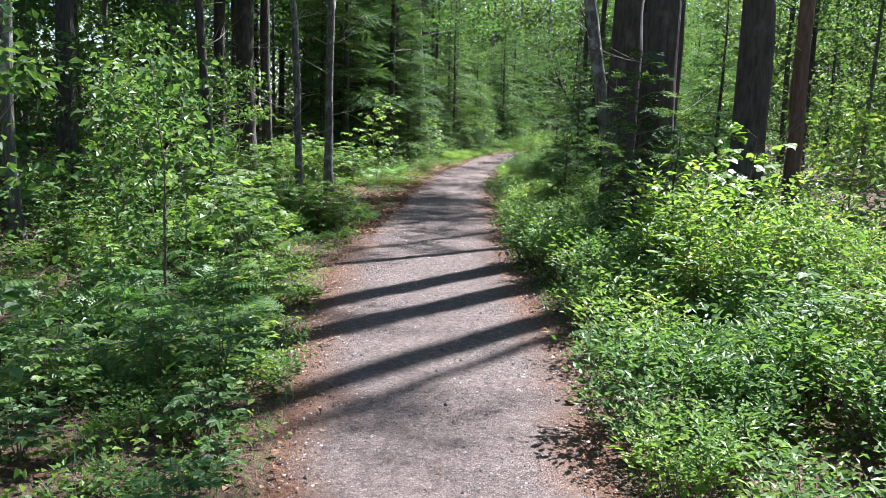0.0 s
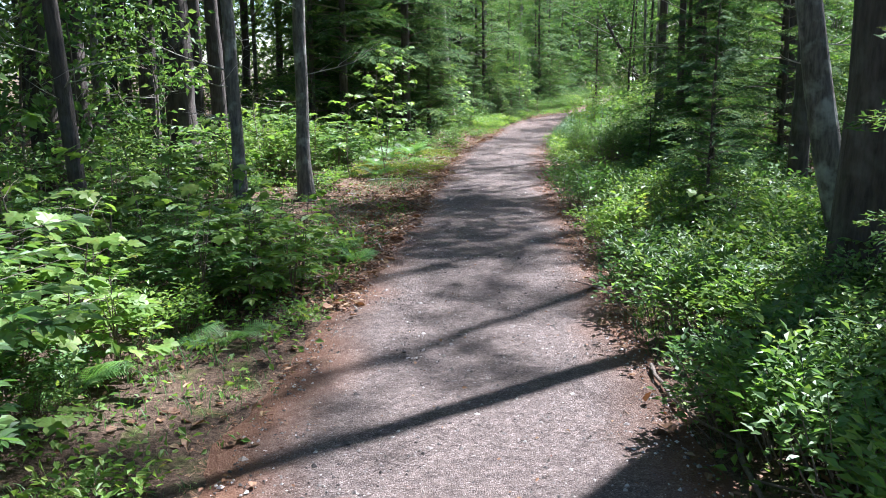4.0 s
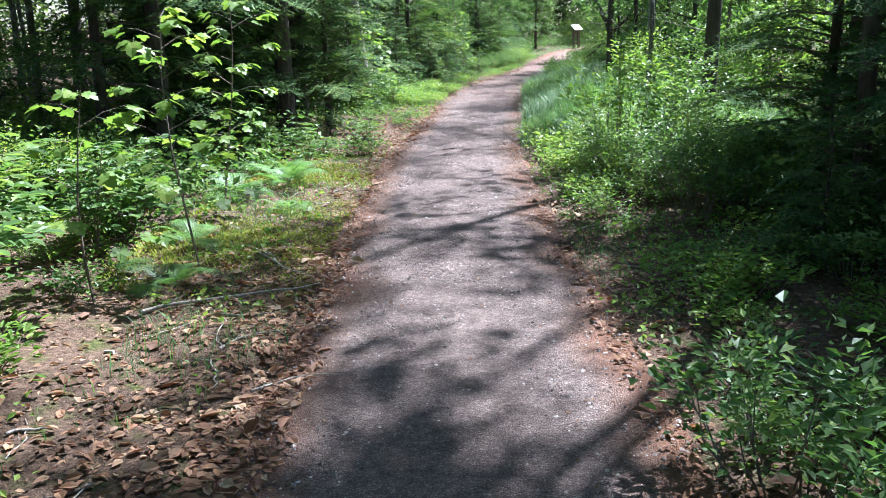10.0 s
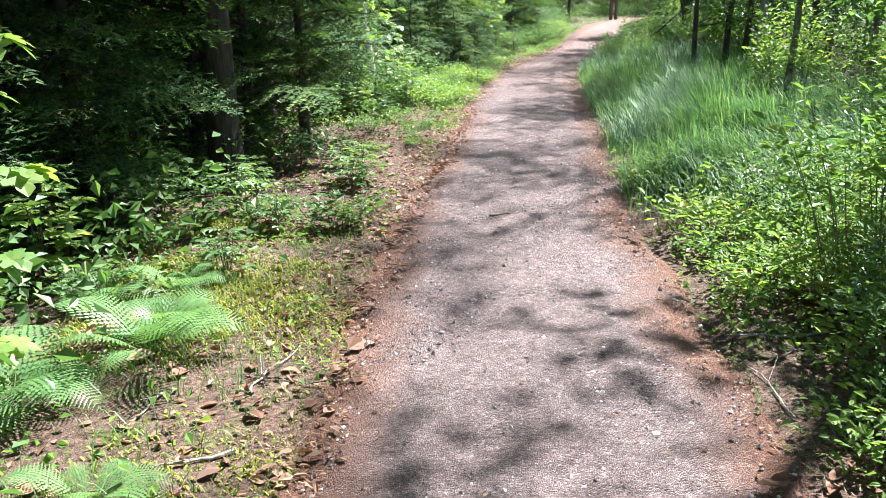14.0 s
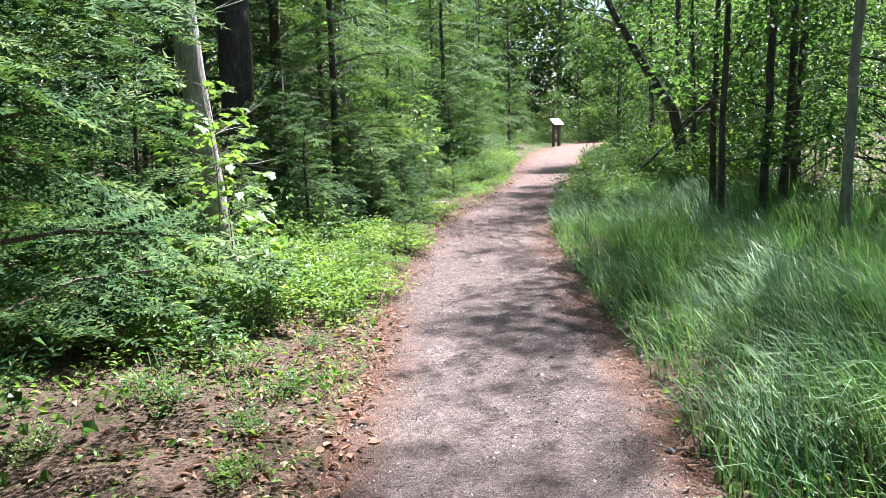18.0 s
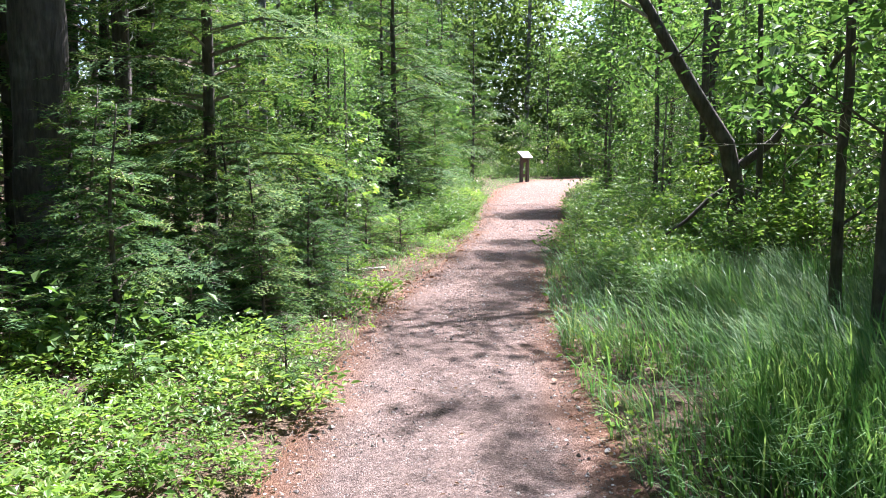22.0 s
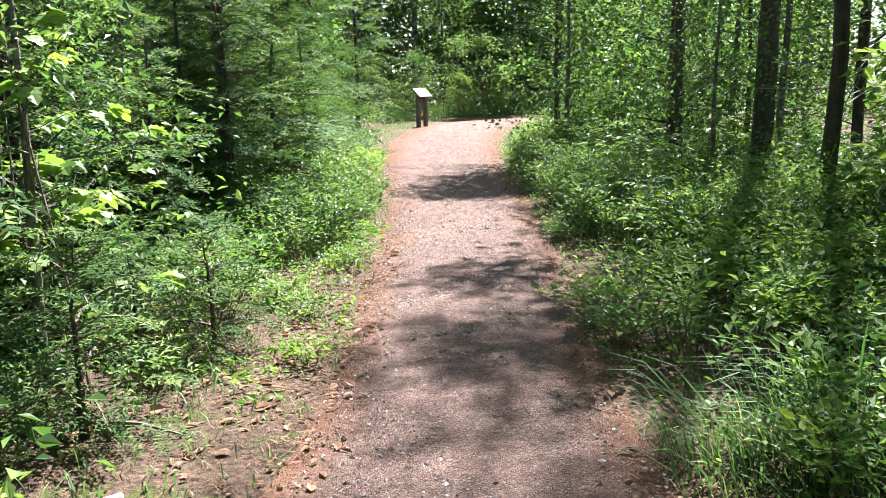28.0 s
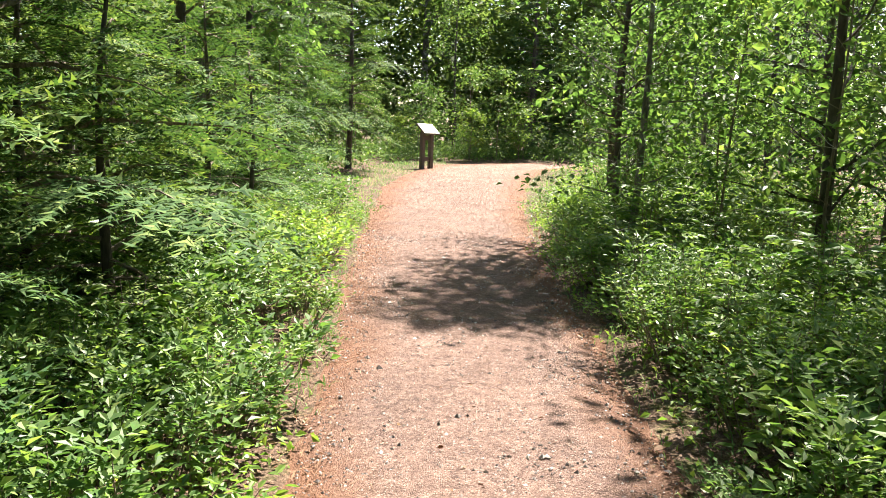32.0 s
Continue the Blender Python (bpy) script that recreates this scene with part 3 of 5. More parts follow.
HERB = [shrub_kind(s, 0.22, 0.30, 15, 400, 0.043, LEAF_BRIGHT, "bright green leafy herb at the rim of the trail", "herb", True) for s in (13, 14)]
TALLSHRUB = [shrub_kind(s, 1.15, 0.5, 26, 1250, 0.056, LEAF if s != 9 else LEAF_BRIGHT, "waist-high leafy shrub with thin stems beside the trail", "tall_shrub", False) for s in (7, 8, 9)]


def sapling_kind(seed, h, reach, mat, size, limbs, per, label):
    t, pts = trunk_mesh("stem", h, 0.008 + h * 0.004, TWIG, (0.03, 0.02), 5, 0.04, 0.25, seed, 1.1)
    w, l = broadleaf_crown(seed, h * 0.2, h * 0.98, reach, limbs, per, size, 0.008, False)
    return kind_of("sapling", label, "sapling", [("stem", t), ("branchwork", w.mesh("branchwork", TWIG), 1), ("foliage", l.mesh("foliage", mat))], "young trees")


SAPLING = [sapling_kind(21, 2.2, 0.7, LEAF, 0.10, 13, 8, "slim young broadleaf tree with fresh green leaves"),
           sapling_kind(22, 3.0, 0.85, LEAF, 0.105, 15, 8, "slim young broadleaf tree with layered green leaves"),
           sapling_kind(23, 1.6, 0.6, LEAF_BRIGHT, 0.10, 11, 8, "young broadleaf tree with bright yellow-green leaves")]


def tree_kind(seed, h, r, bark, low, reach, limbs, per, size, label, name="tree", lean=(0, 0), dead=5, mat=None):
    t, pts = trunk_mesh("trunk", h, r, bark, lean, 10, 0.05, 0.35, seed)
    w, l = broadleaf_crown(seed, low, h, reach, limbs, per, size, r * 0.35)
    for geo in (w, l):
        geo.v = [(v[0] + lean[0] * v[2], v[1] + lean[1] * v[2], v[2]) for v in geo.v]
    ps = [("trunk", t), ("branchwork", w.mesh("branchwork", bark), 1), ("crown", l.mesh("crown", mat or LEAF_CROWN))]
    rnd = random.Random(seed)
    for i in range(dead):
        g, z, a = Geo(), rnd.uniform(0.9, max(1.5, low * 0.8)), rnd.uniform(0, 6.28)
        add_twigs(g, (lean[0] * z, lean[1] * z, z), (math.cos(a), math.sin(a), rnd.uniform(-0.1, 0.4)), rnd.uniform(0.4, 1.1), 0.009, rnd, 1, 3)
        ps.append(("dead_branch", g.mesh("dead_branch", DEADWOOD)))
    return kind_of(name, label, "tree", ps, "trees of the wood")


TREE_DARK = [tree_kind(31, 12, 0.12, BARK_DARK, 4.2, 2.5, 19, 28, 0.18, "tall dark-barked tree with a leafy crown", dead=3),
             tree_kind(32, 13, 0.15, BARK_DARK, 3.8, 2.7, 20, 28, 0.18, "tall dark-trunked tree with a wide leafy crown", dead=3)]
TREE_GREY = [tree_kind(33, 10, 0.07, BARK_GREY, 3.2, 1.9, 16, 19, 0.14, "slender grey-barked tree with a leafy crown", dead=3),
             tree_kind(34, 9, 0.055, BARK_GREY, 2.4, 1.7, 16, 19, 0.13, "thin grey-barked tree with leaves up its stem", dead=3)]
TREE_LEAFY = [tree_kind(35, 5.5, 0.05, BARK_GREY, 0.4, 1.5, 24, 13, 0.095, "leafy young tree with foliage from near the ground", dead=0),
              tree_kind(36, 6.5, 0.06, BARK_DARK, 0.5, 1.7, 26, 13, 0.10, "bushy leafy tree with a dark stem", dead=0)]
TREE_FAR = [tree_kind(37, 10, 0.11, BARK_DARK, 0.8, 2.3, 18, 10, 0.26, "leafy tree in the depth of the wood", dead=0, mat=LEAF_FAR),
            tree_kind(38, 13, 0.14, BARK_GREY, 1.5, 2.6, 20, 9, 0.28, "tall leafy tree in the depth of the wood", dead=0, mat=LEAF_FAR)]


def conifer_kind(seed, h, r, low, reach, count, step, needle, width, label, bare=0.0, name="conifer", gap=0.045):
    t, pts = trunk_mesh("trunk", h, r, BARK_DARK, (0, 0), 9, 0.03, 0.15, seed)
    w, g = conifer_boughs(seed, low, h, reach, count, step, needle, width, bare=bare, gap=gap)
    return kind_of(name, label, "conifer", [("trunk", t), ("branchwork", w.mesh("branchwork", TWIG), 1), ("needles", g.mesh("needles", NEEDLE), 1)], "conifers of the wood")


FIR = [conifer_kind(41, 4.6, 0.055, 0.25, 1.35, 70, 0.024, 0.045, 0.023, "young fir with flat dark green boughs to near the ground"),
       conifer_kind(42, 6.2, 0.07, 0.7, 1.55, 72, 0.026, 0.048, 0.024, "slender fir with drooping dark green boughs", 0.15)]
HEMLOCK = conifer_kind(46, 8.5, 0.12, 1.9, 2.0, 74, 0.03, 0.05, 0.025, "dark hemlock with drooping boughs over a bare lower trunk", 0.1)
FIR_SMALL = [conifer_kind(43, 1.7, 0.025, 0.06, 0.7, 40, 0.02, 0.034, 0.016, "small bushy spruce with dense green boughs", name="small_spruce"),
             conifer_kind(44, 0.75, 0.014, 0.03, 0.45, 28, 0.022, 0.03, 0.011, "knee-high spruce seedling in the undergrowth", name="spruce_seedling")]


def spray_kind(seed, h, reach, stems, tiers, size, mat, label):
    """A knee- to waist-high broadleaf plant: flat sprays of pointed oval leaves in tiers."""
    rnd, rng = random.Random(seed), np.random.default_rng(seed)
    wood, green, pos, way = Geo(), Geo(), [], []
    for i in range(stems):
        a0 = rnd.uniform(0, 6.28)
        top = Vector((math.cos(a0), math.sin(a0), 0)) * rnd.uniform(0.05, 0.3) * h + Vector((0, 0, h * rnd.uniform(0.65, 1.0)))
        wood.tube([(0, 0, -0.05), top * 0.5 + Vector((rnd.uniform(-0.03, 0.03), 0, 0.02)), top], [0.006, 0.004, 0.002], 4, False)
        for j in range(tiers):
            k = 0.3 + 0.7 * (j + rnd.random() * 0.6) / tiers
            root, a = top * k, j * 2.4 + a0
            L = reach * rnd.uniform(0.6, 1.1) * (1.15 - 0.45 * k)
            d = Vector((math.cos(a), math.sin(a), rnd.uniform(0.0, 0.35)))
            tip = root + d * L
            wood.tube([root, tip], [0.0025, 0.001], 3, False)
            for q in (0.35, 0.55, 0.75, 0.92):
                for s in (-1, 1):
                    pos.append(root.lerp(tip, q))
                    way.append(d * 0.8 + Vector((-d.y, d.x, 0)) * s * rnd.uniform(0.6, 1.2) + Vector((0, 0, rnd.uniform(-0.35, 0.1))))
            pos.append(tip)
            way.append(d + Vector((0, 0, -0.3)))
    n = len(pos)
    s = size * rng.uniform(0.65, 1.2, n)
    green.leaves(np.array(pos), np.array(way), rng.normal(size=(n, 3)) * 0.25 + np.array([0, 0, 1.0]), s, s * rng.uniform(0.5, 0.62, n), True, 0.18)
    return kind_of("broadleaf_plant", label, "shrub", [("stemwork", wood.mesh("stemwork", TWIG), 1), ("foliage", green.mesh("foliage", mat))], "undergrowth beside the trail")


SPRAY = [spray_kind(71, 0.62, 0.30, 4, 6, 0.085, LEAF_BRIGHT, "broadleaf plant with layered pointed bright green leaves"),
         spray_kind(72, 0.85, 0.36, 5, 7, 0.09, LEAF, "waist-high broadleaf plant with layered pointed leaves"),
         spray_kind(73, 0.40, 0.24, 4, 5, 0.07, LEAF, "knee-high broadleaf plant with pointed green leaves")]
FIR_FAR = [conifer_kind(45, 9.0, 0.11, 0.4, 2.1, 60, 0.16, 0.16, 0.10, "tall dark fir in the depth of the wood", gap=0.16)]

FRONDS = [frond_mesh(s, L) for s, L in ((51, 0.62), (52, 0.5), (53, 0.4))]
MAPLES = [maple_leaf_mesh(s, L) for s, L in ((61, 0.085), (62, 0.07), (63, 0.10))]


def fern(x, y, size=1.0, n=7):
    ob = thing("fern", "green fern with arching feathery fronds beside the trail", "fern", pose(x, y, ground_z(x, y), 0, 0, RND.uniform(0, 360)) @ Matrix.Scale(size, 4), "ferns")
    for i in range(n):
        part("frond", FRONDS[i % 3], ob, "", pose(0, 0, 0, RND.uniform(-12, 12), RND.uniform(-22, 12), i * 360 / n + RND.uniform(-18, 18)) @ Matrix.Scale(RND.uniform(0.8, 1.1), 4))
    return ob


def maple_sapling(x, y, h, leaves, spread=0.35, size=1.0, seed=1, label="maple sapling with broad bright green lobed leaves"):
    rnd, g = random.Random(seed), Geo()
    ob = thing("maple_sapling", label, "sapling", pose(x, y, ground_z(x, y)), "maple saplings")
    pts = [(0.05 * math.sin(3 * k + seed) * h, 0.05 * math.cos(2 * k + seed) * h, h * k - 0.03) for k in (0, 0.25, 0.5, 0.75, 1)]
    g.tube(pts, [0.008, 0.007, 0.006, 0.004, 0.002], 5, False)
    places = []
    for i in range(max(4, leaves // 6)):
        k = 0.25 + 0.75 * (i + 0.5) / max(4, leaves // 6)
        a = i * 2.4
        root = Vector(pts[int(k * 3.999)]).lerp(Vector(pts[min(4, int(k * 3.999) + 1)]), (k * 4) % 1)
        L = spread * rnd.uniform(0.6, 1.1) * (1.15 - 0.5 * k)
        tip = root + Vector((math.cos(a) * L, math.sin(a) * L, L * rnd.uniform(0.1, 0.5)))
        t = Geo()
        t.tube([root, root.lerp(tip, 0.5) + Vector((0, 0, 0.02)), tip], [0.003, 0.002, 0.001], 3, False)
        part("twig", t.mesh("twig", TWIG), ob)
        places += [(root.lerp(tip, q), a) for q in (0.45, 0.7, 0.85, 1.0, 1.0, 0.95)]
    part("stem", g.mesh("stem", TWIG), ob)
    rnd.shuffle(places)
    for p, a in places[:leaves]:
        part("leaf", rnd.choice(MAPLES), ob, "", Matrix.Translation(p) @ pose(0, 0, 0, rnd.uniform(-25, 25), rnd.uniform(0, 38), math.degrees(a) + rnd.uniform(-75, 75)) @ pose(0.035, 0, 0) @ Matrix.Scale(size * rnd.uniform(0.75, 1.2), 4))
    return ob


# ---- the trees that stand by the trail ----
SPOTS = []


def lone_tree(x, y, h, r, bark, low, reach, limbs, label, lean=(0, 0), seed=1, per=20, size=0.125, dead=6):
    SPOTS.append((x, y, 1.1))
    return plant(tree_kind(seed, h, r, bark, low, reach, limbs, per, size, label, "tree", lean, dead), x, y, 0)


lone_tree(2.57, 8.15, 17, 0.2, BARK_DARK, 9.0, 2.1, 12, "big pine trunk with dark furrowed bark beside the trail", (0.0, 0.0), 101)
lone_tree(2.88, 7.3, 17, 0.2, BARK_DARK, 11.0, 1.9, 8, "big dark pine trunk with a twin beside it", (0.0, 0.0), 102)
lone_tree(3.86, 7.23, 16, 0.195, BARK_DARK, 10.5, 1.8, 8, "dark straight pine trunk with dead twigs", (0.01, 0), 103, dead=9)
lone_tree(3.25, 9.3, 14, 0.08, BARK_DARK, 8.0, 1.6, 9, "slim dark trunk behind big pines", (0.0, 0.01), 126)
lone_tree(4.52, 7.84, 13, 0.095, BARK_BROWN, 8.5, 1.4, 7, "slim brownish trunk behind sunlit shrubs", (0.005, 0), 104)
lone_tree(2.78, 9.04, 11, 0.095, BARK_GREY, 6.8, 1.5, 8, "leaning grey trunk among young firs", (-0.2, 0.02), 105)
lone_tree(-2.2, 12.35, 11, 0.078, BARK_GREY, 4.2, 2.0, 15, "slim grey trunk at the edge of needle litter", (-0.02, 0.0), 106)
lone_tree(-2.02, 10.15, 10, 0.06, BARK_GREY, 4.0, 1.7, 13, "thin leaning grey trunk among saplings", (-0.05, 0.0), 107)
lone_tree(-3.05, 9.35, 10, 0.07, BARK_DARK, 4.0, 1.7, 13, "thin crooked dark trunk in the undergrowth", (-0.06, 0.0), 108)
plant(HEMLOCK, -3.19, 21.45)
plant(HEMLOCK, -3.55, 23.6, None, 0.85)
plant(HEMLOCK, -3.79, 18.9, None, 0.8)
lone_tree(-3.2, 27.2, 10, 0.125, BARK_PALE, 3.8, 1.6, 11, "pale grey leaning trunk with bare twigs", (-0.075, 0.0), 110, dead=10)
lone_tree(-4.2, 31.7, 15, 0.25, BARK_DARK, 5.5, 2.4, 13, "thick dark trunk in the shade behind spruces", (0, 0), 111)
lone_tree(-3.85, 32.6, 12, 0.085, BARK_DARK, 5.0, 1.6, 9, "dark trunk beside a thick one in the shade", (0, 0), 130)
lone_tree(2.3, 33.15, 7.5, 0.035, BARK_DARK, 4.2, 0.9, 8, "thin straight dark stem beside a crooked trunk", (0, 0), 115, 8)
lone_tree(2.18, 16.0, 11.5, 0.055, BARK_DARK, 5.2, 2.2, 15, "thin dark trunk in the brush", (0, 0), 116, 26, 0.15)
lone_tree(2.52, 16.9, 15, 0.065, BARK_DARK, 5.6, 2.4, 17, "thin dark trunk standing among firs", (0.0, 0), 117, 26, 0.15)
# two trees added at guessed spots; their high crowns shade the trail
lone_tree(3.06, 12.2, 10, 0.10, BARK_DARK, 7.6, 1.1, 5, "dark trunk among young firs", (0, 0), 118, 20)
lone_tree(3.51, 15.4, 12, 0.11, BARK_DARK, 6.5, 1.8, 9, "dark trunk behind the brush", (0, 0), 119, 20)
lone_tree(2.1, 20.7, 9.5, 0.09, BARK_DARK, 3.4, 2.0, 15, "dark trunk at the edge of the grass", (0, 0), 120, 20, 0.14)
lone_tree(2.4, 27.8, 9, 0.05, BARK_PALE, 4.0, 1.9, 17, "slim pale stem with light green leaves above long grass", (0, 0), 131, 15, 0.11, 2)
lone_tree(1.78, 29.6, 7, 0.04, BARK_DARK, 0.6, 1.0, 11, "dark slim stem in a leafy clump behind the grass", (0.01, 0), 123, 15, 0.1, 2)
lone_tree(2.32, 29.9, 7.5, 0.05, BARK_DARK, 0.6, 1.1, 12, "dark stem in a leafy clump at the back of the grass", (0, 0), 132, 15, 0.1, 2)
lone_tree(1.95, 30.5, 7, 0.04, BARK_DARK, 0.6, 1.0, 11, "dark slim stem in a leafy clump behind the grass", (-0.02, 0), 124, 15, 0.1, 2)
lone_tree(2.75, 30.6, 8, 0.055, BARK_DARK, 0.6, 1.2, 12, "dark trunk in a leafy clump behind the grass", (0.02, 0), 133, 15, 0.1, 2)
lone_tree(5.4, 40.4, 9, 0.07, BARK_DARK, 1.4, 1.7, 13, "dark leafy tree behind the shrubs", (0, 0), 125, 22)
lone_tree(1.95, 24.7, 9, 0.038, BARK_GREY, 3.9, 1.6, 13, "slim sapling-like tree rising from long grass", (0, 0), 121, 14, 0.11, 0)
# tree added to block the sun; its crown shades the trail and rim
lone_tree(3.0, 18.8, 10, 0.07, BARK_DARK, 4.4, 2.0, 14, "dark leafy tree behind the brush", (0, 0), 127, 20, 0.14)
# two extra trees, put here for the shade bands across the far trail
lone_tree(3.1, 40.2, 8, 0.05, BARK_DARK, 2.0, 1.5, 16, "slim dark tree behind the shrubs", (0, 0), 128, 20, 0.13)
lone_tree(3.2, 45.3, 6.2, 0.04, BARK_DARK, 1.0, 1.5, 18, "small leafy tree beside the trail", (0, 0), 129, 24, 0.13)


def crooked_tree():
    """The grey trunk that bends over the grass, forked low down."""
    rnd, rng = random.Random(4), np.random.default_rng(4)
    ob = thing("crooked_tree", "crooked grey trunk bending over the grass with a leafy top", "tree", pose(2.22, 33.4, ground_z(2.22, 33.4)), "trees of the wood")
    main = [(0.03, 0, -0.1), (0.02, 0, 0.5), (-0.04, 0, 1.0), (-0.15, 0, 1.42), (-0.44, 0.02, 1.85), (-0.72, 0.04, 2.3), (-1.08, 0.1, 2.92), (-1.37, 0.2, 3.55), (-1.75, 0.35, 4.5)]
    g = Geo()
    g.tube(main, [0.12, 0.098, 0.092, 0.085, 0.074, 0.066, 0.052, 0.036, 0.012], 10)
    part("trunk", g.mesh("trunk", BARK_DARK, True), ob)
    fork = [(0.0, -0.02, 1.2), (0.3, -0.08, 1.45), (0.62, -0.12, 1.86), (0.92, -0.12, 2.35), (1.2, -0.1, 2.95), (1.35, 0, 3.7)]
    g = Geo()
    g.tube(fork, [0.05, 0.042, 0.036, 0.03, 0.022, 0.01], 8)
    part("fork", g.mesh("fork", BARK_DARK, True), ob)
    g = Geo()
    g.tube([(-0.05, 0, 1.02), (-0.3, -0.04, 0.86), (-0.55, -0.08, 0.62), (-0.78, -0.1, 0.46)], [0.03, 0.026, 0.02, 0.01], 6)
    part("low_branch", g.mesh("low_branch", BARK_DARK, True), ob)
    g = Geo()
    g.tube([(-0.95, 0.08, 2.68), (-1.35, 0.05, 2.88), (-1.8, 0.0, 3.14), (-2.66, -0.1, 3.55)], [0.02, 0.017, 0.013, 0.005], 6)
    part("dead_branch", g.mesh("dead_branch", DEADWOOD, True), ob, "bare grey dead branch")
    wood, green, tips = Geo(), Geo(), []
    for p in main[5:] + fork[3:]:
        for q in range(4):
            a = rnd.uniform(0, 6.28)
            tips += add_twigs(wood, p, (math.cos(a), math.sin(a), rnd.uniform(0, 0.6)), rnd.uniform(0.7, 1.4), 0.014, rnd, 1, 3)
    leaf_cloud(green, tips, 15, 0.26, 0.095, rng)
    part("branchwork", wood.mesh("branchwork", BARK_DARK), ob)["kind"] = "stuff"
    part("crown", green.mesh("crown", LEAF_CROWN), ob)


crooked_tree()
lone_tree(3.88, 39.8, 10.5, 0.12, BARK_DARK, 6.5, 1.7, 9, "dark upright trunk behind leafy shrubs", (0, 0), 113)
lone_tree(2.94, 37.2, 9, 0.065, BARK_DARK, 1.6, 1.3, 16, "slim dark leafy trunk behind a crooked one", (0, 0), 114, 13, 0.1)
for k, x, y, s in ((1, -3.05, 32.3, 1.0), (1, -3.3, 22.3, 0.75), (1, -3.6, 34.4, 1.05), (0, -2.75, 37.0, 1.0),
                   (1, -1.75, 39.8, 1.0), (0, -2.1, 42.3, 1.15), (0, -1.9, 38.4, 0.55), (1, -5, 24.3, 1.25), (1, -4.8, 22.6, 1.2), (0, -3.93, 20.0, 0.9), (1, -6, 29.5, 1.3), (1, -4.9, 34.8, 1.2), (1, -1.75, 45.4, 1.05), (0, -1.3, 48.6, 1.2), (1, -0.9, 52.5, 1.1), (0, -4.6, 36.5, 1.2), (1, -5.2, 33.0, 1.1),
                   (1, -5.6, 24.6, 1.1), (1, 4.65, 14.5, 0.7), (0, 2.41, 15.5, 0.75),
                   (0, 2.86, 17.2, 0.8), (1, -4.39, 18.8, 1.0), (1, 0.4, 57.5, 1.1), (1, -2.8, 56, 1.2)):
    plant(FIR[k], x, y, None, s)

for k, x, y, s in ((0, -2.95, 29.8, 0.95), (0, -2.55, 31.2, 0.6), (1, -2.2, 30.6, 1.0), (1, -2, 31.8, 1.1), (1, -1.95, 32.6, 0.9), (0, -2.5, 33.2, 0.55), (0, -3.4, 28.2, 0.8), (0, 2.98, 5.45, 0.8), (0, -2.6, 35.9, 0.7), (1, -1.75, 29.0, 0.6), (0, 2.28, 16.4, 0.9), (0, 1.72, 15.3, 0.6)):
    plant(FIR_SMALL[k], x, y, None, s)

for k, x, y, s in ((0, 2.1, 11.3, 0.5), (1, 3.1, 13.6, 0.6), (1, 2.35, 17.3, 0.75), (0, 2.75, 18.5, 0.85),
                   (1, 3.6, 16.4, 1.0), (1, -3.0, 23.1, 0.8), (0, -3.75, 22.2, 1.0), (1, -4.5, 20.9, 1.1), (0, -4.2, 25.0, 1.0), (1, -3.7, 20.2, 0.75)):
    plant(FIR[k], x, y, None, s)
for x, y, s in ((-2.35, 30.9, 0.75), (-2.75, 31.7, 0.9), (-2.0, 31.5, 0.6), (-2.2, 32.2, 0.7), (-3.3, 30.4, 1.0)):
    plant(FIR_SMALL[0], x, y, None, s)
for x, y, s in ((-1.6, 38.5, 1.2), (-1.25, 40.1, 1.25), (-1.0, 41.7, 1.2), (-2.0, 37.5, 1.0), (-0.85, 43.3, 1.1), (-1.9, 40.9, 1.4)):
    plant(FIR_SMALL[0], x, y, None, s)
plant(FIR_SMALL[0], 2.72, 6.85, 40, 1.25)
plant(FIR_SMALL[0], 1.95, 10.2, None, 0.8)
for k, x, y, s in ((0, -2.1, 35.1, 0.48), (1, -2.4, 35.7, 0.45), (0, 2.9, 38.9, 0.5), (1, 3.9, 35.3, 0.6), (0, 3.0, 44.2, 0.8), (1, 3.9, 42.3, 0.9), (0, 4.9, 41.2, 0.95), (1, 3.6, 46.6, 0.9), (0, 5.4, 43.5, 1.0)):
    plant(TREE_LEAFY[k], x, y, None, s)
for k, x, y, s in ((0, -0.85, 3.7, 0.8), (0, -2.6, 6.2, 0.8), (1, -2.9, 7.3, 0.8), (0, -3.9, 8.2, 1.1), (1, -4.3, 10.4, 1.0), (0, -3.6, 11.6, 0.9)):
    plant(SAPLING[k], x, y, None, s)

# ---- scattered woods ----


def free(x, y, gap):
    if any((x - a) ** 2 + (y - b) ** 2 < max(gap, g) ** 2 for a, b, g in SPOTS):
        return False
    SPOTS.append((x, y, gap))
    return True


def scatter(kinds, count, y0, y1, d0, d1, side, gap, size=(0.85, 1.2), power=1.0, seed=1, where=None):
    rnd, made = random.Random(seed), 0
    for _ in range(count * 12):
        if made >= count:
            break
        y = rnd.uniform(y0, y1)
        l, r = rims(y)
        d = d0 + (d1 - d0) * rnd.random() ** power
        s = side if side else rnd.choice((-1, 1))
        x = l - d if s < 0 else r + d
        if off_trail(x, y) < d0 * 0.8 or (where and not where(x, y)) or not free(x, y, gap):
            continue
        plant(rnd.choice(kinds), x, y, rnd.uniform(0, 360), rnd.uniform(*size))
        made += 1


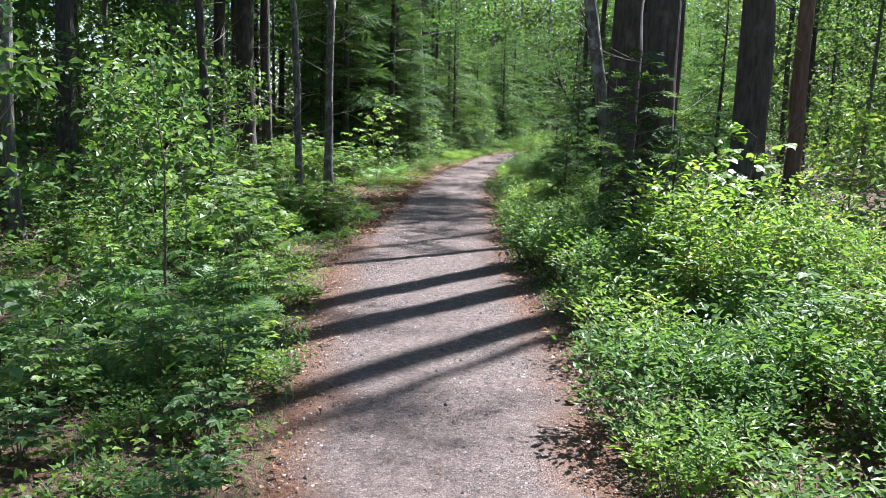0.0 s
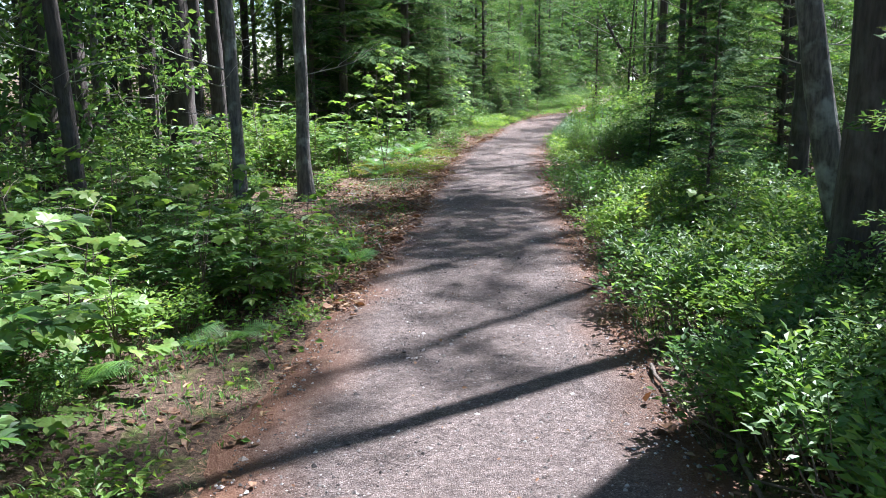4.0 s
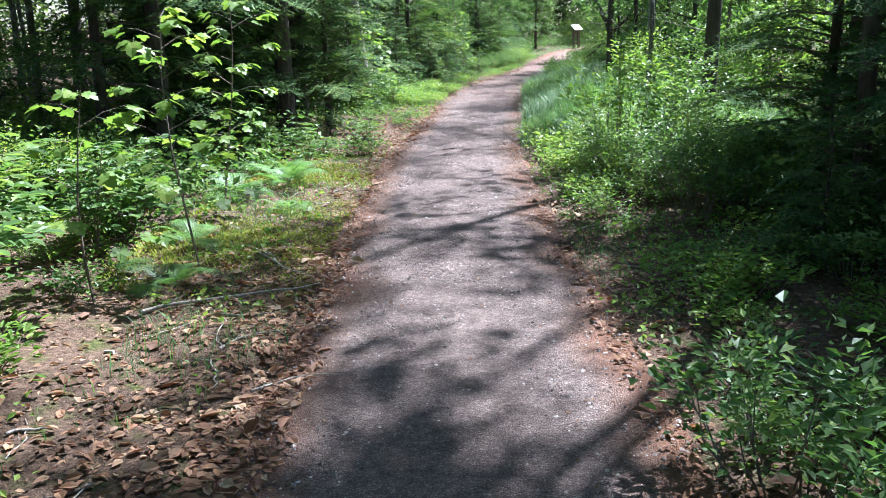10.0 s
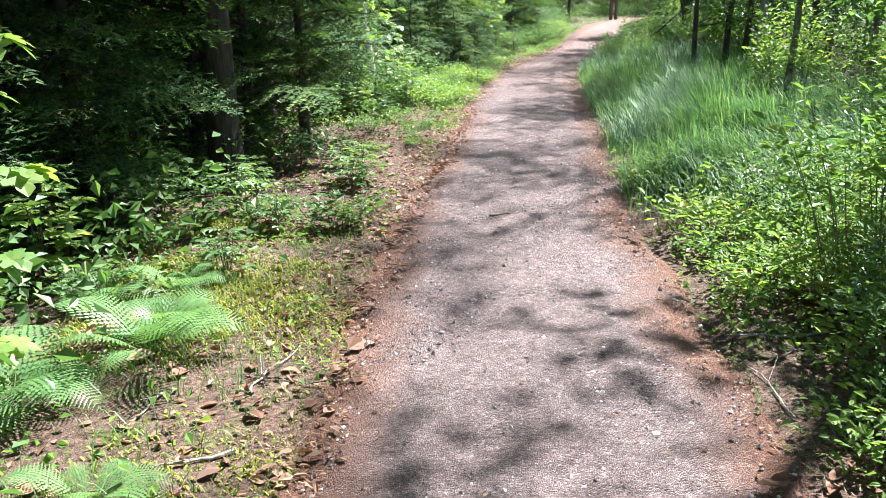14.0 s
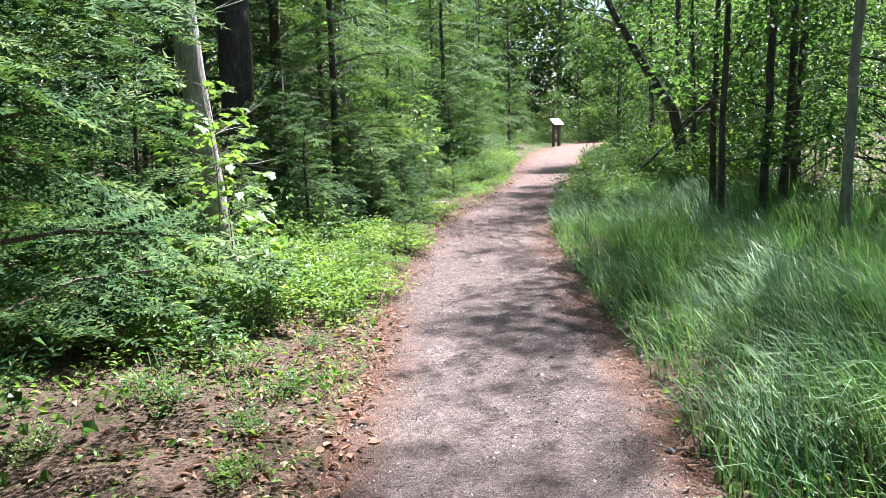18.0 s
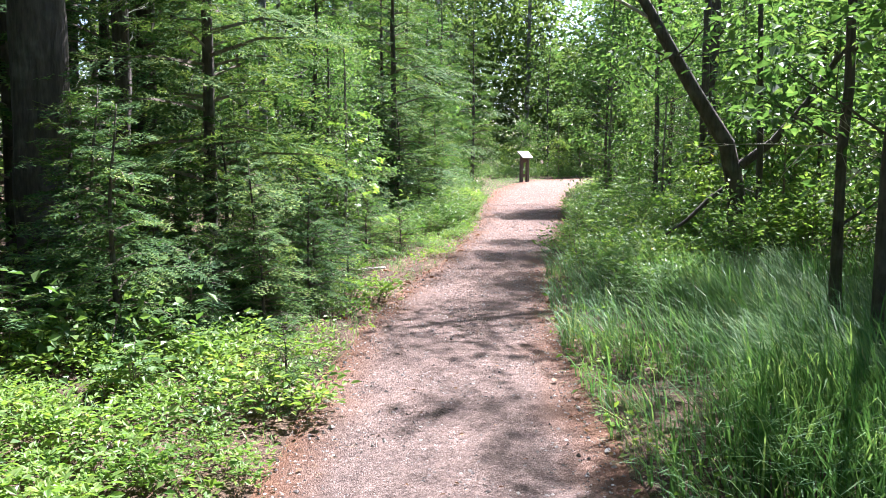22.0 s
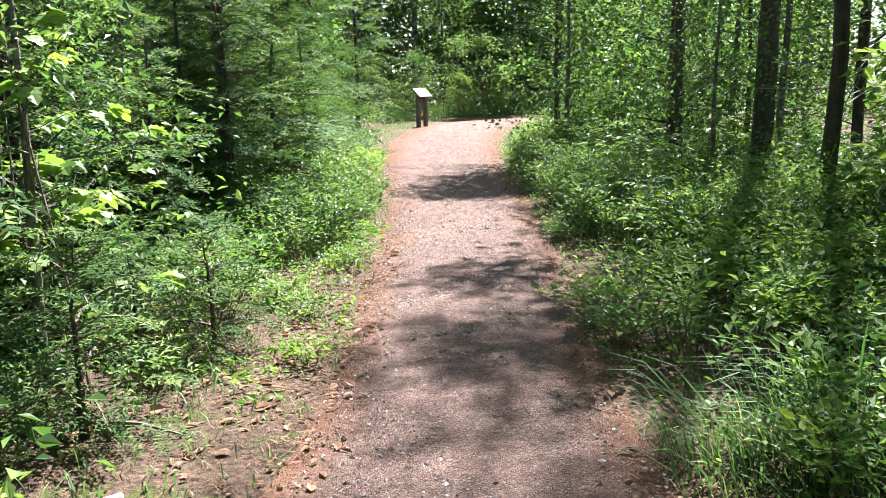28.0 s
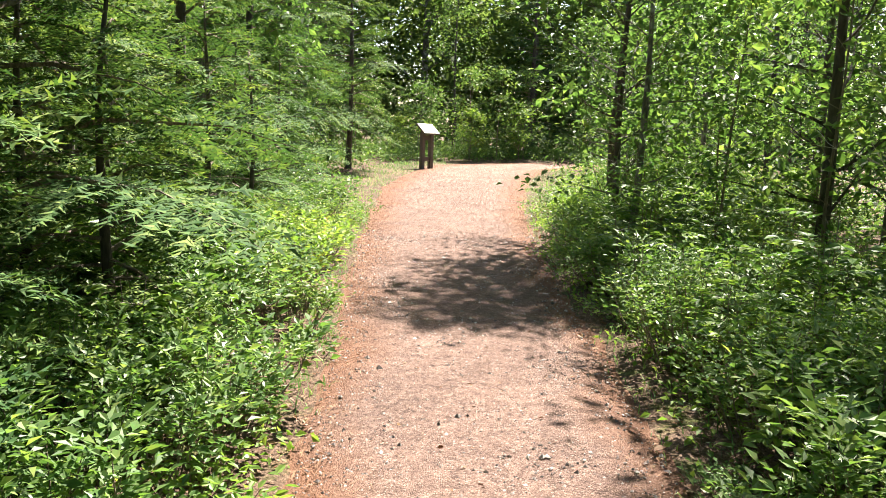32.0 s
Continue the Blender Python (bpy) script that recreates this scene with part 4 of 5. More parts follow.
scatter(TREE_DARK + TREE_GREY, 74, 3, 46, 2.8, 12, -1, 0.9, seed=1)
scatter(TREE_DARK + TREE_GREY, 8, 12, 27, 8.0, 13, 1, 1.3, seed=2)
scatter(TREE_DARK + TREE_GREY, 7, -8, 4, 3.4, 10, 0, 1.4, seed=3)
for x, y, s in ((3.5, 29.3, 0.9), (4.3, 31.0, 1.0), (3.8, 27.5, 0.8), (4.9, 28.6, 1.0), (3.3, 31.6, 0.75), (4.1, 33.6, 0.9)):
    plant(TREE_LEAFY[int(s * 10) % 2], x, y, None, s)
scatter(TREE_LEAFY, 7, 26, 36, 3.8, 7.0, 1, 1.0, (0.6, 0.9), seed=8)
scatter(TREE_LEAFY, 7, 37, 48, 3.2, 7, 1, 1.1, (0.7, 1.0), seed=18)
scatter(TREE_LEAFY, 12, 48, 66, 1.6, 8, 1, 1.3, seed=9)
scatter(TREE_LEAFY, 8, 50, 66, 3, 9, -1, 1.3, seed=10)
scatter(TREE_LEAFY + SAPLING, 16, 65, 70, 0.8, 9, -1, 0.9, seed=19)
scatter(SAPLING[:2], 9, 3, 16, 2.6, 6.5, -1, 0.5, seed=11)
scatter(SAPLING, 8, 1, 12, 4.2, 7, 1, 0.6, seed=12)
scatter(SAPLING, 12, 16, 28, 3.0, 6.5, 1, 0.6, seed=17)
for k, x, y, s in ((1, 3.1, 35.6, 0.9), (0, 3, 34.2, 1.1), (1, 3.5, 32.4, 1.0), (1, 3.9, 34.8, 1.1), (2, 2, 33.9, 0.7), (0, 3.6, 36.2, 1.2)):
    plant(SAPLING[k], x, y, None, s)
scatter(SAPLING, 14, 33, 50, 1.6, 5.5, 1, 0.6, seed=13)
scatter(SAPLING, 8, 35, 58, 1.8, 5, -1, 0.6, seed=14)
scatter(FIR_SMALL[:1], 12, 25, 48, 1.2, 3.6, -1, 0.6, seed=15)
scatter(TREE_FAR + TREE_FAR + FIR_FAR, 48, -4, 80, 9, 22, 0, 2.2, (0.85, 1.25), seed=16)
rnd = random.Random(5)
for i in range(36):
    x, y = rnd.uniform(-14, 20), rnd.uniform(67, 80)
    if (off_trail(x, min(y, 79)) > 1.3 or y > 73) and not 5.5 < x < 9.5 and free(x, y, 2.4):
        plant(rnd.choice(TREE_FAR + TREE_FAR + FIR_FAR), x, y, rnd.uniform(0, 360), rnd.uniform(0.8, 1.3))
for i in range(16):
    x, y = rnd.uniform(-14, 16), rnd.uniform(-26, -9)
    if off_trail(x, max(y, -11)) > 1.5 and free(x, y, 2.0):
        plant(rnd.choice(TREE_FAR), x, y, rnd.uniform(0, 360), rnd.uniform(0.8, 1.2))


def brushwood():
    """Brush and woods past counting: low brush, the thicket between the trunks, the far wall of leaves."""
    rng = np.random.default_rng(77)
    low, near, far, wall = [], [], [], []
    for _ in range(1150):
        y = rng.uniform(-3, 66)
        l, r = rims(y)
        left = rng.random() < 0.5
        d = rng.uniform(1.2, 6.0) if not (left and 10 < y < 16) else rng.uniform(1.9, 6.5)
        if not left and 20 < y < 33:
            d = rng.uniform(3.4, 7)
        x = l - d if left else r + d
        h = rng.uniform(0.25, 0.7)
        low += [(x + rng.normal(0, 0.3), y + rng.normal(0, 0.3), ground_z(x, y) + h * rng.uniform(0.1, 1)) for _ in range(9)]
    for _ in range(260):
        y = rng.uniform(64, 72)
        x = rims(y)[0] - rng.uniform(0.4, 9)
        h = rng.uniform(0.4, 1.3)
        low += [(x + rng.normal(0, 0.3), y + rng.normal(0, 0.3), ground_z(x, y) + h * rng.uniform(0.1, 1)) for _ in range(9)]
    for _ in range(6400):
        y = rng.uniform(-14, 92)
        l, r = rims(min(79, max(-11, y)))
        left = rng.random() < 0.5
        d = rng.uniform(4.2, 22)
        if left and 15 < y < 25 and d < 9:
            continue
        x = l - d if left else r + d
        top = 0.5 + 4.2 * max(0, 0.45 + 0.9 * noise.noise((x * 0.33, y * 0.33, 8))) * min(1, d / 9)
        (near if d < 11 else far).append((x, y, ground_z(x, y) + rng.uniform(0.05, 1) ** 1.2 * top))
    for _ in range(6200):
        y = rng.uniform(-10, 84)
        l, r = rims(min(79, max(-11, y)))
        d = rng.uniform(13, 26)
        wall.append((l - d if rng.random() < 0.5 else r + d, y, rng.uniform(0.2, 13)))
    for _ in range(3600):
        x, y = rng.uniform(-20, 30), rng.uniform(75, 81)
        if off_trail(x, min(79, y)) > 1.4 or y > 74:
            wall.append((x, y, rng.uniform(0.02, 1) ** 1.1 * (8 if 6 < x < 9.5 else 12)))
    for _ in range(5600):
        x = rng.uniform(-24, 34)
        wall.append((x, rng.uniform(82, 90), rng.uniform(0.02, 1) ** 0.8 * (8.5 if 6.5 < x < 10.5 else 15)))
    for _ in range(700):
        wall.append((rng.uniform(-20, 20), rng.uniform(-26, -15), rng.uniform(0.2, 11)))
    text = "tangled green brush between the trees of the wood"
    for nm, pts, per, s, spread, lab in (("low_brush", low, 11, 0.075, 0.14, text), ("near_thicket", near, 12, 0.12, 0.22, text),
                                         ("far_thicket", far, 12, 0.22, 0.36, text), ("far_woods", wall, 11, 0.42, 0.6, "dense leafy woods closing the distance")):
        g = Geo()
        leaf_cloud(g, pts, per, spread, s, rng)
        tagged(new(nm, g.mesh(nm, LEAF if s < 0.2 else LEAF_FAR)), lab, "woods", kind="stuff")


def ground_cover():
    """Seedlings and rosettes on the floor, past counting."""
    rng, g = np.random.default_rng(78), Geo()
    c = []
    while len(c) < 8200:
        y = rng.uniform(-2, 50)
        l, r = rims(y)
        left = rng.random() < 0.55
        d = rng.gamma(1.6, 0.75) + 0.02
        x = l - d if left else r + d
        k = 0.55 + noise.noise((x * 1.2, y * 1.2, 4)) * 1.3
        if left and (10.2 < y < 15.2 or 20.5 < y < 24 or 32.3 < y < 35) and d < 1.4:
            k *= 0.16
        if left and 15 < y < 19.8 and d < 1.2:
            k *= 0.3
        if rng.random() < k:
            c.append((x, y, ground_z(x, y) + rng.uniform(0.01, 0.09)))
    leaf_cloud(g, c, 8, 0.045, 0.042, rng)
    tagged(new("ground_cover", g.mesh("ground_cover", LEAF_BRIGHT)), "small green seedlings and creepers covering the forest floor", "ground cover", kind="stuff")


brushwood()
ground_cover()

# ---- undergrowth ----
SPOTS.clear()
litter_left = lambda x, y: not (10.2 < y < 15.5 and x > rims(y)[0] - 1.2) and not (15 < y < 19.8 and x > rims(y)[0] - 1.1)
needle_bed = lambda x, y: not (20.5 < y < 24.5 and x > rims(y)[0] - 1.5) and not (32.3 < y < 35.2 and x > rims(y)[0] - 0.75)
scatter(BLUEBERRY, 85, 0.3, 13, 0.22, 1.7, 1, 0.27, (0.75, 1.3), 1.1, 21)
scatter(TALLSHRUB[2:], 9, 2.2, 5.5, 0.9, 2.4, 1, 0.42, (0.7, 1.05), 1, 22)
scatter(TALLSHRUB, 6, 5, 9, 1.2, 2.8, 1, 0.5, (0.6, 0.9), 1, 43)
scatter(BLUEBERRY, 26, 4.8, 10, 0.75, 2.6, -1, 0.3, (0.5, 1.0), 1, 23)
scatter(TALLSHRUB, 26, 4, 21, 1.7, 4.5, -1, 0.5, (0.6, 0.95), 1, 40, litter_left)
scatter(HERB, 34, 17.0, 21.5, 0.25, 2.2, 1, 0.24, (0.8, 1.5), 1, 41)
scatter(LOWBUSH, 95, -1, 21, 0.12, 2.8, -1, 0.2, (0.6, 1.2), 1, 24, litter_left)
scatter(LOWBUSH, 40, 8, 21, 0.2, 1.6, 1, 0.2, (0.6, 1.1), 1, 33)
scatter(BLUEBERRY, 30, 13, 20.5, 1.3, 2.6, 1, 0.3, (0.8, 1.3), 1, 25)
scatter(HERB, 60, 25.8, 29.9, 0.12, 2.0, -1, 0.2, (0.5, 1.25), 1, 26)
scatter(LOWBUSH, 20, 22.5, 26.5, 0.3, 2.2, -1, 0.25, (0.4, 0.9), 1, 42)
scatter(LOWBUSH, 40, 20, 36, 0.15, 2.4, -1, 0.2, (0.7, 1.2), 1, 34, needle_bed)
scatter(FIR_SMALL[1:], 22, 27, 36, 0.6, 2.2, -1, 0.33, (0.7, 1.2), 1, 35)
scatter(BLUEBERRY, 40, 35, 48, 0.3, 1.6, -1, 0.27, (0.8, 1.5), 1, 27)
scatter(BLUEBERRY, 80, 31.5, 48, 0.3, 2.4, 1, 0.28, (0.9, 1.4), 1, 28)
scatter(LOWBUSH, 30, 31, 48, 0.1, 0.6, 0, 0.2, (0.6, 1.1), 1, 36, needle_bed)
scatter(TALLSHRUB, 24, 34, 50, 0.9, 3.5, 1, 0.5, (0.7, 1.0), 1, 29)
for x, y, s, k in ((0.96, 18.9, 1.15, 2), (1.58, 19.6, 1.2, 0), (1.39, 17.8, 0.9, 1), (2, 24.8, 1.2, 2), (2.7, 23.4, 1.1, 2), (2.95, 4.6, 1.15, 2), (3.2, 3.9, 1.05, 2), (2, 32.7, 1.0, 0), (2.7, 32.6, 1.1, 2), (3.2, 33.0, 1.2, 0), (1.7, 33.7, 0.9, 1), (2.4, 33.0, 0.9, 2)):
    plant(TALLSHRUB[k], x, y, None, s)
for x, y, s in ((-0.72, 9.35, 0.6), (-0.95, 9.75, 0.55), (-2.25, 18.0, 0.85), (-2.6, 17.6, 0.8), (-0.45, 3.3, 1.0), (-0.75, 3.9, 1.0), (-0.15, 2.75, 0.85), (-0.9, 3.0, 1.0), (0.1, 2.2, 0.7), (-1.5, 4.4, 1.0), (-1.2, 3.6, 0.9), (-1.05, 8.3, 0.75), (-1.17, 6.4, 0.7), (-1.31, 8.7, 0.7), (-0.85, 7.3, 0.6),
                (-0.55, 2.9, 0.9), (-0.25, 3.15, 0.85), (-1, 3.45, 0.95), (0.05, 2.6, 0.7), (-0.6, 4.3, 0.85), (-1.4, 2.9, 1.0), (-0.35, 2.2, 0.75), (2.45, 3.2, 0.75), (-0.3, 3.7, 0.8), (-0.65, 2.5, 0.8), (-1.1, 2.4, 0.9), (-0.1, 1.9, 0.6), (-1.98, 17.0, 0.5), (-2.27, 18.2, 0.62), (-2.6, 17.6, 0.66), (-2.78, 18.6, 0.62), (-3.04, 17.2, 0.66), (-2.44, 18.7, 0.55), (-3.16, 18.0, 0.6), (2.75, 3.4, 0.8), (3, 2.8, 0.8), (-2.3, 15.8, 0.7), (-2.07, 14.9, 0.7)):
    fern(x, y, s)
for i, (x, y, h, n) in enumerate(((-2.4, 16.9, 1.9, 140), (-1.15, 4.5, 1.15, 26), (-0.7, 4.55, 1.0, 84), (-1, 5.0, 0.8, 40), (-1.63, 8.5, 0.75, 40), (-1.27, 9.2, 0.6, 30), (-1.98, 8.0, 1.0, 30), (-2.85, 25.8, 1.45, 110), (-3.05, 26.7, 1.7, 130),
                                  (-1.95, 34.9, 1.9, 110), (-2.15, 35.4, 1.7, 90), (3.15, 5.3, 1.25, 90), (3.6, 5.6, 1.4, 90), (3.3, 6.1, 1.5, 130), (2.95, 4.6, 1.0, 80), (-1.6, 4.8, 2.0, 70), (-2.08, 15.3, 1.6, 120), (-2.35, 14.6, 1.2, 70), (-1.61, 7.2, 0.75, 50), (-1.29, 7.9, 0.6, 44), (-2.15, 7.3, 0.9, 50), (-2.29, 8.9, 0.9, 60), (-1.25, 6.6, 0.55, 36), (-1.72, 9.3, 0.7, 40), (-2.78, 8.0, 1.3, 60), (-1.11, 5.7, 0.6, 40), (-3.09, 6.8, 1.6, 60), (-2.52, 11.0, 1.0, 50), (-2.97, 12.9, 1.2, 60), (-2, 36.4, 1.2, 60), (2.09, 9.6, 0.6, 36), (2.27, 11.6, 0.8, 40), (-1.43, 6.2, 0.9, 30), (-2.2, 6.6, 1.3, 36))):
    maple_sapling(x, y, h, n, 0.4, 1.0, 200 + i)


SPOTS.clear()
scatter(BUSH, 34, 33.5, 48, 0.5, 2.6, 1, 0.5, (0.8, 1.25), 1, 51)
scatter(BUSH, 9, 38, 47, 0.9, 2.6, -1, 0.5, (0.7, 1.1), 1, 52)
scatter(BUSH, 26, 5.5, 13, 0.7, 2.8, 1, 0.5, (0.7, 1.1), 1, 53)
scatter(BUSH, 14, 16.5, 20.5, 0.7, 2.2, 1, 0.5, (0.7, 1.0), 1, 54)
scatter(BUSH, 14, 13.5, 20, 2.0, 3.6, -1, 0.5, (0.8, 1.3), 1, 55)
SPOTS.clear()
scatter(SPRAY, 34, 4.9, 10.2, 0.7, 2.8, -1, 0.3, (0.7, 1.15), 1.1, 61)
scatter(SPRAY[1:], 22, 9.5, 16, 1.25, 3.2, -1, 0.35, (0.7, 1.2), 1, 62)
scatter(SPRAY, 26, 15.5, 20, 1.6, 3.2, -1, 0.35, (0.6, 1.0), 1, 63)
scatter(SPRAY, 26, 5.5, 13.5, 0.55, 2.4, 1, 0.35, (0.6, 1.1), 1, 64)
scatter(SPRAY, 26, 24.5, 31, 0.7, 2.6, -1, 0.35, (0.6, 1.0), 1, 65)
scatter(SPRAY, 30, 34.5, 46, 0.6, 2.6, 1, 0.35, (0.7, 1.2), 1, 66)
scatter(SPRAY, 20, 37.5, 46, 0.5, 2.6, -1, 0.35, (0.7, 1.2), 1, 67)
scatter(SPRAY, 20, 0.2, 4.4, 0.15, 1.7, -1, 0.3, (0.45, 0.85), 1, 70)
scatter(LOWBUSH, 34, 0.0, 4.6, 0.1, 1.8, -1, 0.2, (0.6, 1.1), 1, 71)
for x, y, k in ((-0.95, 8.75, 1.05), (-1.15, 8.35, 1.1), (-0.85, 8.3, 0.8), (-1.3, 8.9, 1.0), (-1.0, 8.0, 0.9)):
    plant(SPRAY[0], x, y, None, k)
scatter(SPRAY[:1], 16, 37, 44, 0.35, 2.0, 1, 0.35, (0.7, 1.1), 1, 72)
scatter(SPRAY, 14, 0.5, 5.5, 0.5, 2.0, 1, 0.35, (0.6, 1.0), 1, 68)
scatter(SPRAY[2:], 16, 18.8, 22.2, 0.35, 1.8, -1, 0.3, (0.6, 0.9), 1, 69)


# ---- grass ----
def grass(name, count, y0, y1, d0, d1, side, h, seed, power=1.0, label="long green grass bending over beside the trail", mat=None, thick=1.0):
    rng, verts, faces, made = np.random.default_rng(seed), [], [], 0
    while made < count:
        y = rng.uniform(y0, y1)
        l, r = rims(y)
        d = d0 + (d1 - d0) * rng.random() ** power
        x = r + d if side > 0 else l - d
        clump = noise.noise((x * 1.1, y * 1.1, seed)) + 0.5 * noise.noise((x * 3.3, y * 3.3, seed))
        if rng.random() > 0.6 + 1.2 * clump:
            continue
        made += 1
        z = ground_z(x, y) - 0.01
        a = 3.0 + 2.2 * noise.noise((x * 0.8, y * 0.8, seed + 5)) + rng.normal(0, 0.6) if side > 0 else rng.uniform(0, 6.28)
        H = h * rng.uniform(0.45, 1.15) * (0.55 + 0.6 * min(1, d / 0.9)) * (1 + 0.5 * clump)
        bend, w = rng.uniform(0.2, 1.0), rng.uniform(0.0014, 0.003) * thick
        dx, dy = math.cos(a), math.sin(a)
        o = len(verts)
        for k in (0, 0.4, 0.75):
            q = bend * H * k * k
            px, py, pz = x + dx * q, y + dy * q, z + H * k * (1 - 0.3 * bend * k)
            ww = w * (1 - 0.45 * k)
            verts += [(px - dy * ww, py + dx * ww, pz), (px + dy * ww, py - dx * ww, pz)]
        q = bend * H
        verts.append((x + dx * q, y + dy * q, z + H * (1 - 0.45 * bend)))
        faces += [(o, o + 1, o + 3, o + 2), (o + 2, o + 3, o + 5, o + 4), (o + 4, o + 5, o + 6)]
    g = Geo()
    g.v, g.f = verts, faces
    tagged(new(name, g.mesh(name, mat or GRASS)), label, "grass", kind="stuff")


FRINGE = "short grass tufts fringing the trail"
grass("long_grass", 42000, 20.3, 34.0, 0.02, 3.6, 1, 0.5, 3, 0.8, thick=1.9)
grass("grass_fringe", 3600, 0, 20, -0.02, 0.5, 1, 0.13, 4, label=FRINGE)
grass("grass_fringe", 5200, 0, 20, -0.02, 0.9, -1, 0.12, 5, label=FRINGE)
grass("grass_fringe", 4200, 33, 64, -0.02, 0.9, 1, 0.15, 6, label=FRINGE, thick=1.4)
grass("grass_fringe", 8000, 24, 64, -0.02, 1.2, -1, 0.14, 7, label=FRINGE, thick=1.3)
grass("moss_carpet", 17000, 14.8, 20.0, 0.02, 1.35, -1, 0.045, 8, label="yellow-green moss carpet beside the trail", mat=MOSS, thick=2.3)
grass("moss_carpet", 4000, 25, 38, 0.0, 0.28, 1, 0.04, 9, label="yellow-green moss strip along the rim of the trail", mat=MOSS, thick=1.6)


# ---- litter, pebbles, sticks ----
def litter():
    rng, pos, sizes = np.random.default_rng(9), [], []
    for lo, hi, n, side in ((-2, 9, 1200, 0), (8, 16, 6200, -1), (15, 20, 900, -1), (8, 17.5, 2200, 1), (20, 26, 1900, -1), (31, 38, 900, -1), (20, 50, 900, 0), (0, 48, 4200, 2), (0, 48, 1600, 3)):
        for _ in range(n):
            y = rng.uniform(lo, hi)
            l, r = rims(y)
            s = side if abs(side) == 1 else rng.choice((-1, 1))
            d = rng.gamma(1.3, 0.55) - 0.15 if side < 2 else rng.normal(0.02, 0.1) if side == 2 else -rng.uniform(0, 0.9)
            sizes.append(rng.gamma(3.5, 0.0085) + 0.012 if side < 2 else rng.uniform(0.008, 0.028))
            x = l - d if s < 0 else r + d
            pos.append((x, y, (ground_z(x, y) if off_trail(x, y) > 0.05 else 0.012) + rng.uniform(0.004, 0.02)))
    n, g = len(pos), Geo()
    way = rng.normal(size=(n, 3)) * np.array([1, 1, 0.12])
    nrm = rng.normal(size=(n, 3)) * 0.3 + np.array([0, 0, 1.0])
    s = np.array(sizes)
    g.leaves(pos, way, nrm, s, s * rng.uniform(0.4, 0.8, n), True, 0.3)
    tagged(new("leaf_litter", g.mesh("leaf_litter", DEAD_LEAF)), "dry brown fallen leaves along the trail", "leaf litter", kind="stuff")


def pebbles():
    rng, n = np.random.default_rng(10), 70000
    base = np.array([(1, 0, 0), (0, 1, 0), (-1, 0, 0), (0, -1, 0), (0, 0, 0.7), (0, 0, -0.6)])
    fs = np.array([(0, 1, 4), (1, 2, 4), (2, 3, 4), (3, 0, 4), (1, 0, 5), (2, 1, 5), (3, 2, 5), (0, 3, 5)])
    y = rng.uniform(-1, 46, n)
    l, r = np.interp(y, _ys, _sl), np.interp(y, _ys, _sr)
    x = l + (r - l) * rng.beta(0.9, 0.9, n)
    s = rng.gamma(1.8, 0.0017, n) + 0.0022
    a = rng.uniform(0, 6.28, n)[:, None]
    v = base[None] * rng.uniform(0.6, 1.35, (n, 6, 3)) * s[:, None, None]
    v = np.stack([v[..., 0] * np.cos(a) - v[..., 1] * np.sin(a) + x[:, None], v[..., 0] * np.sin(a) + v[..., 1] * np.cos(a) + y[:, None], v[..., 2] + 0.012 + s[:, None] * 0.1], 2)
    g = Geo()
    g.v = v.reshape(-1, 3).tolist()
    g.f = (fs[None] + 6 * np.arange(n)[:, None, None]).reshape(-1, 3).tolist()
    tagged(new("pebbles", g.mesh("pebbles", PEBBLE)), "loose small pebbles on the gravel trail", "pebbles", kind="stuff")


def needle_litter():
    """Rust-brown fallen needles along both rims."""
    rng, n = np.random.default_rng(12), 27000
    a = []
    while len(a) < n:
        y = rng.uniform(-1, 48)
        l, r = rims(y)
        d = rng.normal(0.03, 0.16) if rng.random() < 0.6 else rng.gamma(1.2, 0.5)
        x = l - d if rng.random() < 0.6 else r + d
        a.append((x, y, (ground_z(x, y) if off_trail(x, y) > 0.02 else 0.008) + rng.uniform(0.006, 0.016)))
    a, w = np.array(a), rng.uniform(0, 6.28, n)
    way = np.stack([np.cos(w), np.sin(w), rng.normal(0, 0.06, n)], 1)
    g = Geo()
    g.slivers(a, a + way * rng.uniform(0.04, 0.09, (n, 1)), np.stack([-way[:, 1], way[:, 0], 0 * w], 1), 0.0035)
    tagged(new("needle_litter", g.mesh("needle_litter", DEAD_LEAF)), "rust-brown fallen pine needles along the trail rims", "needle litter", kind="stuff")


litter()
pebbles()
needle_litter()


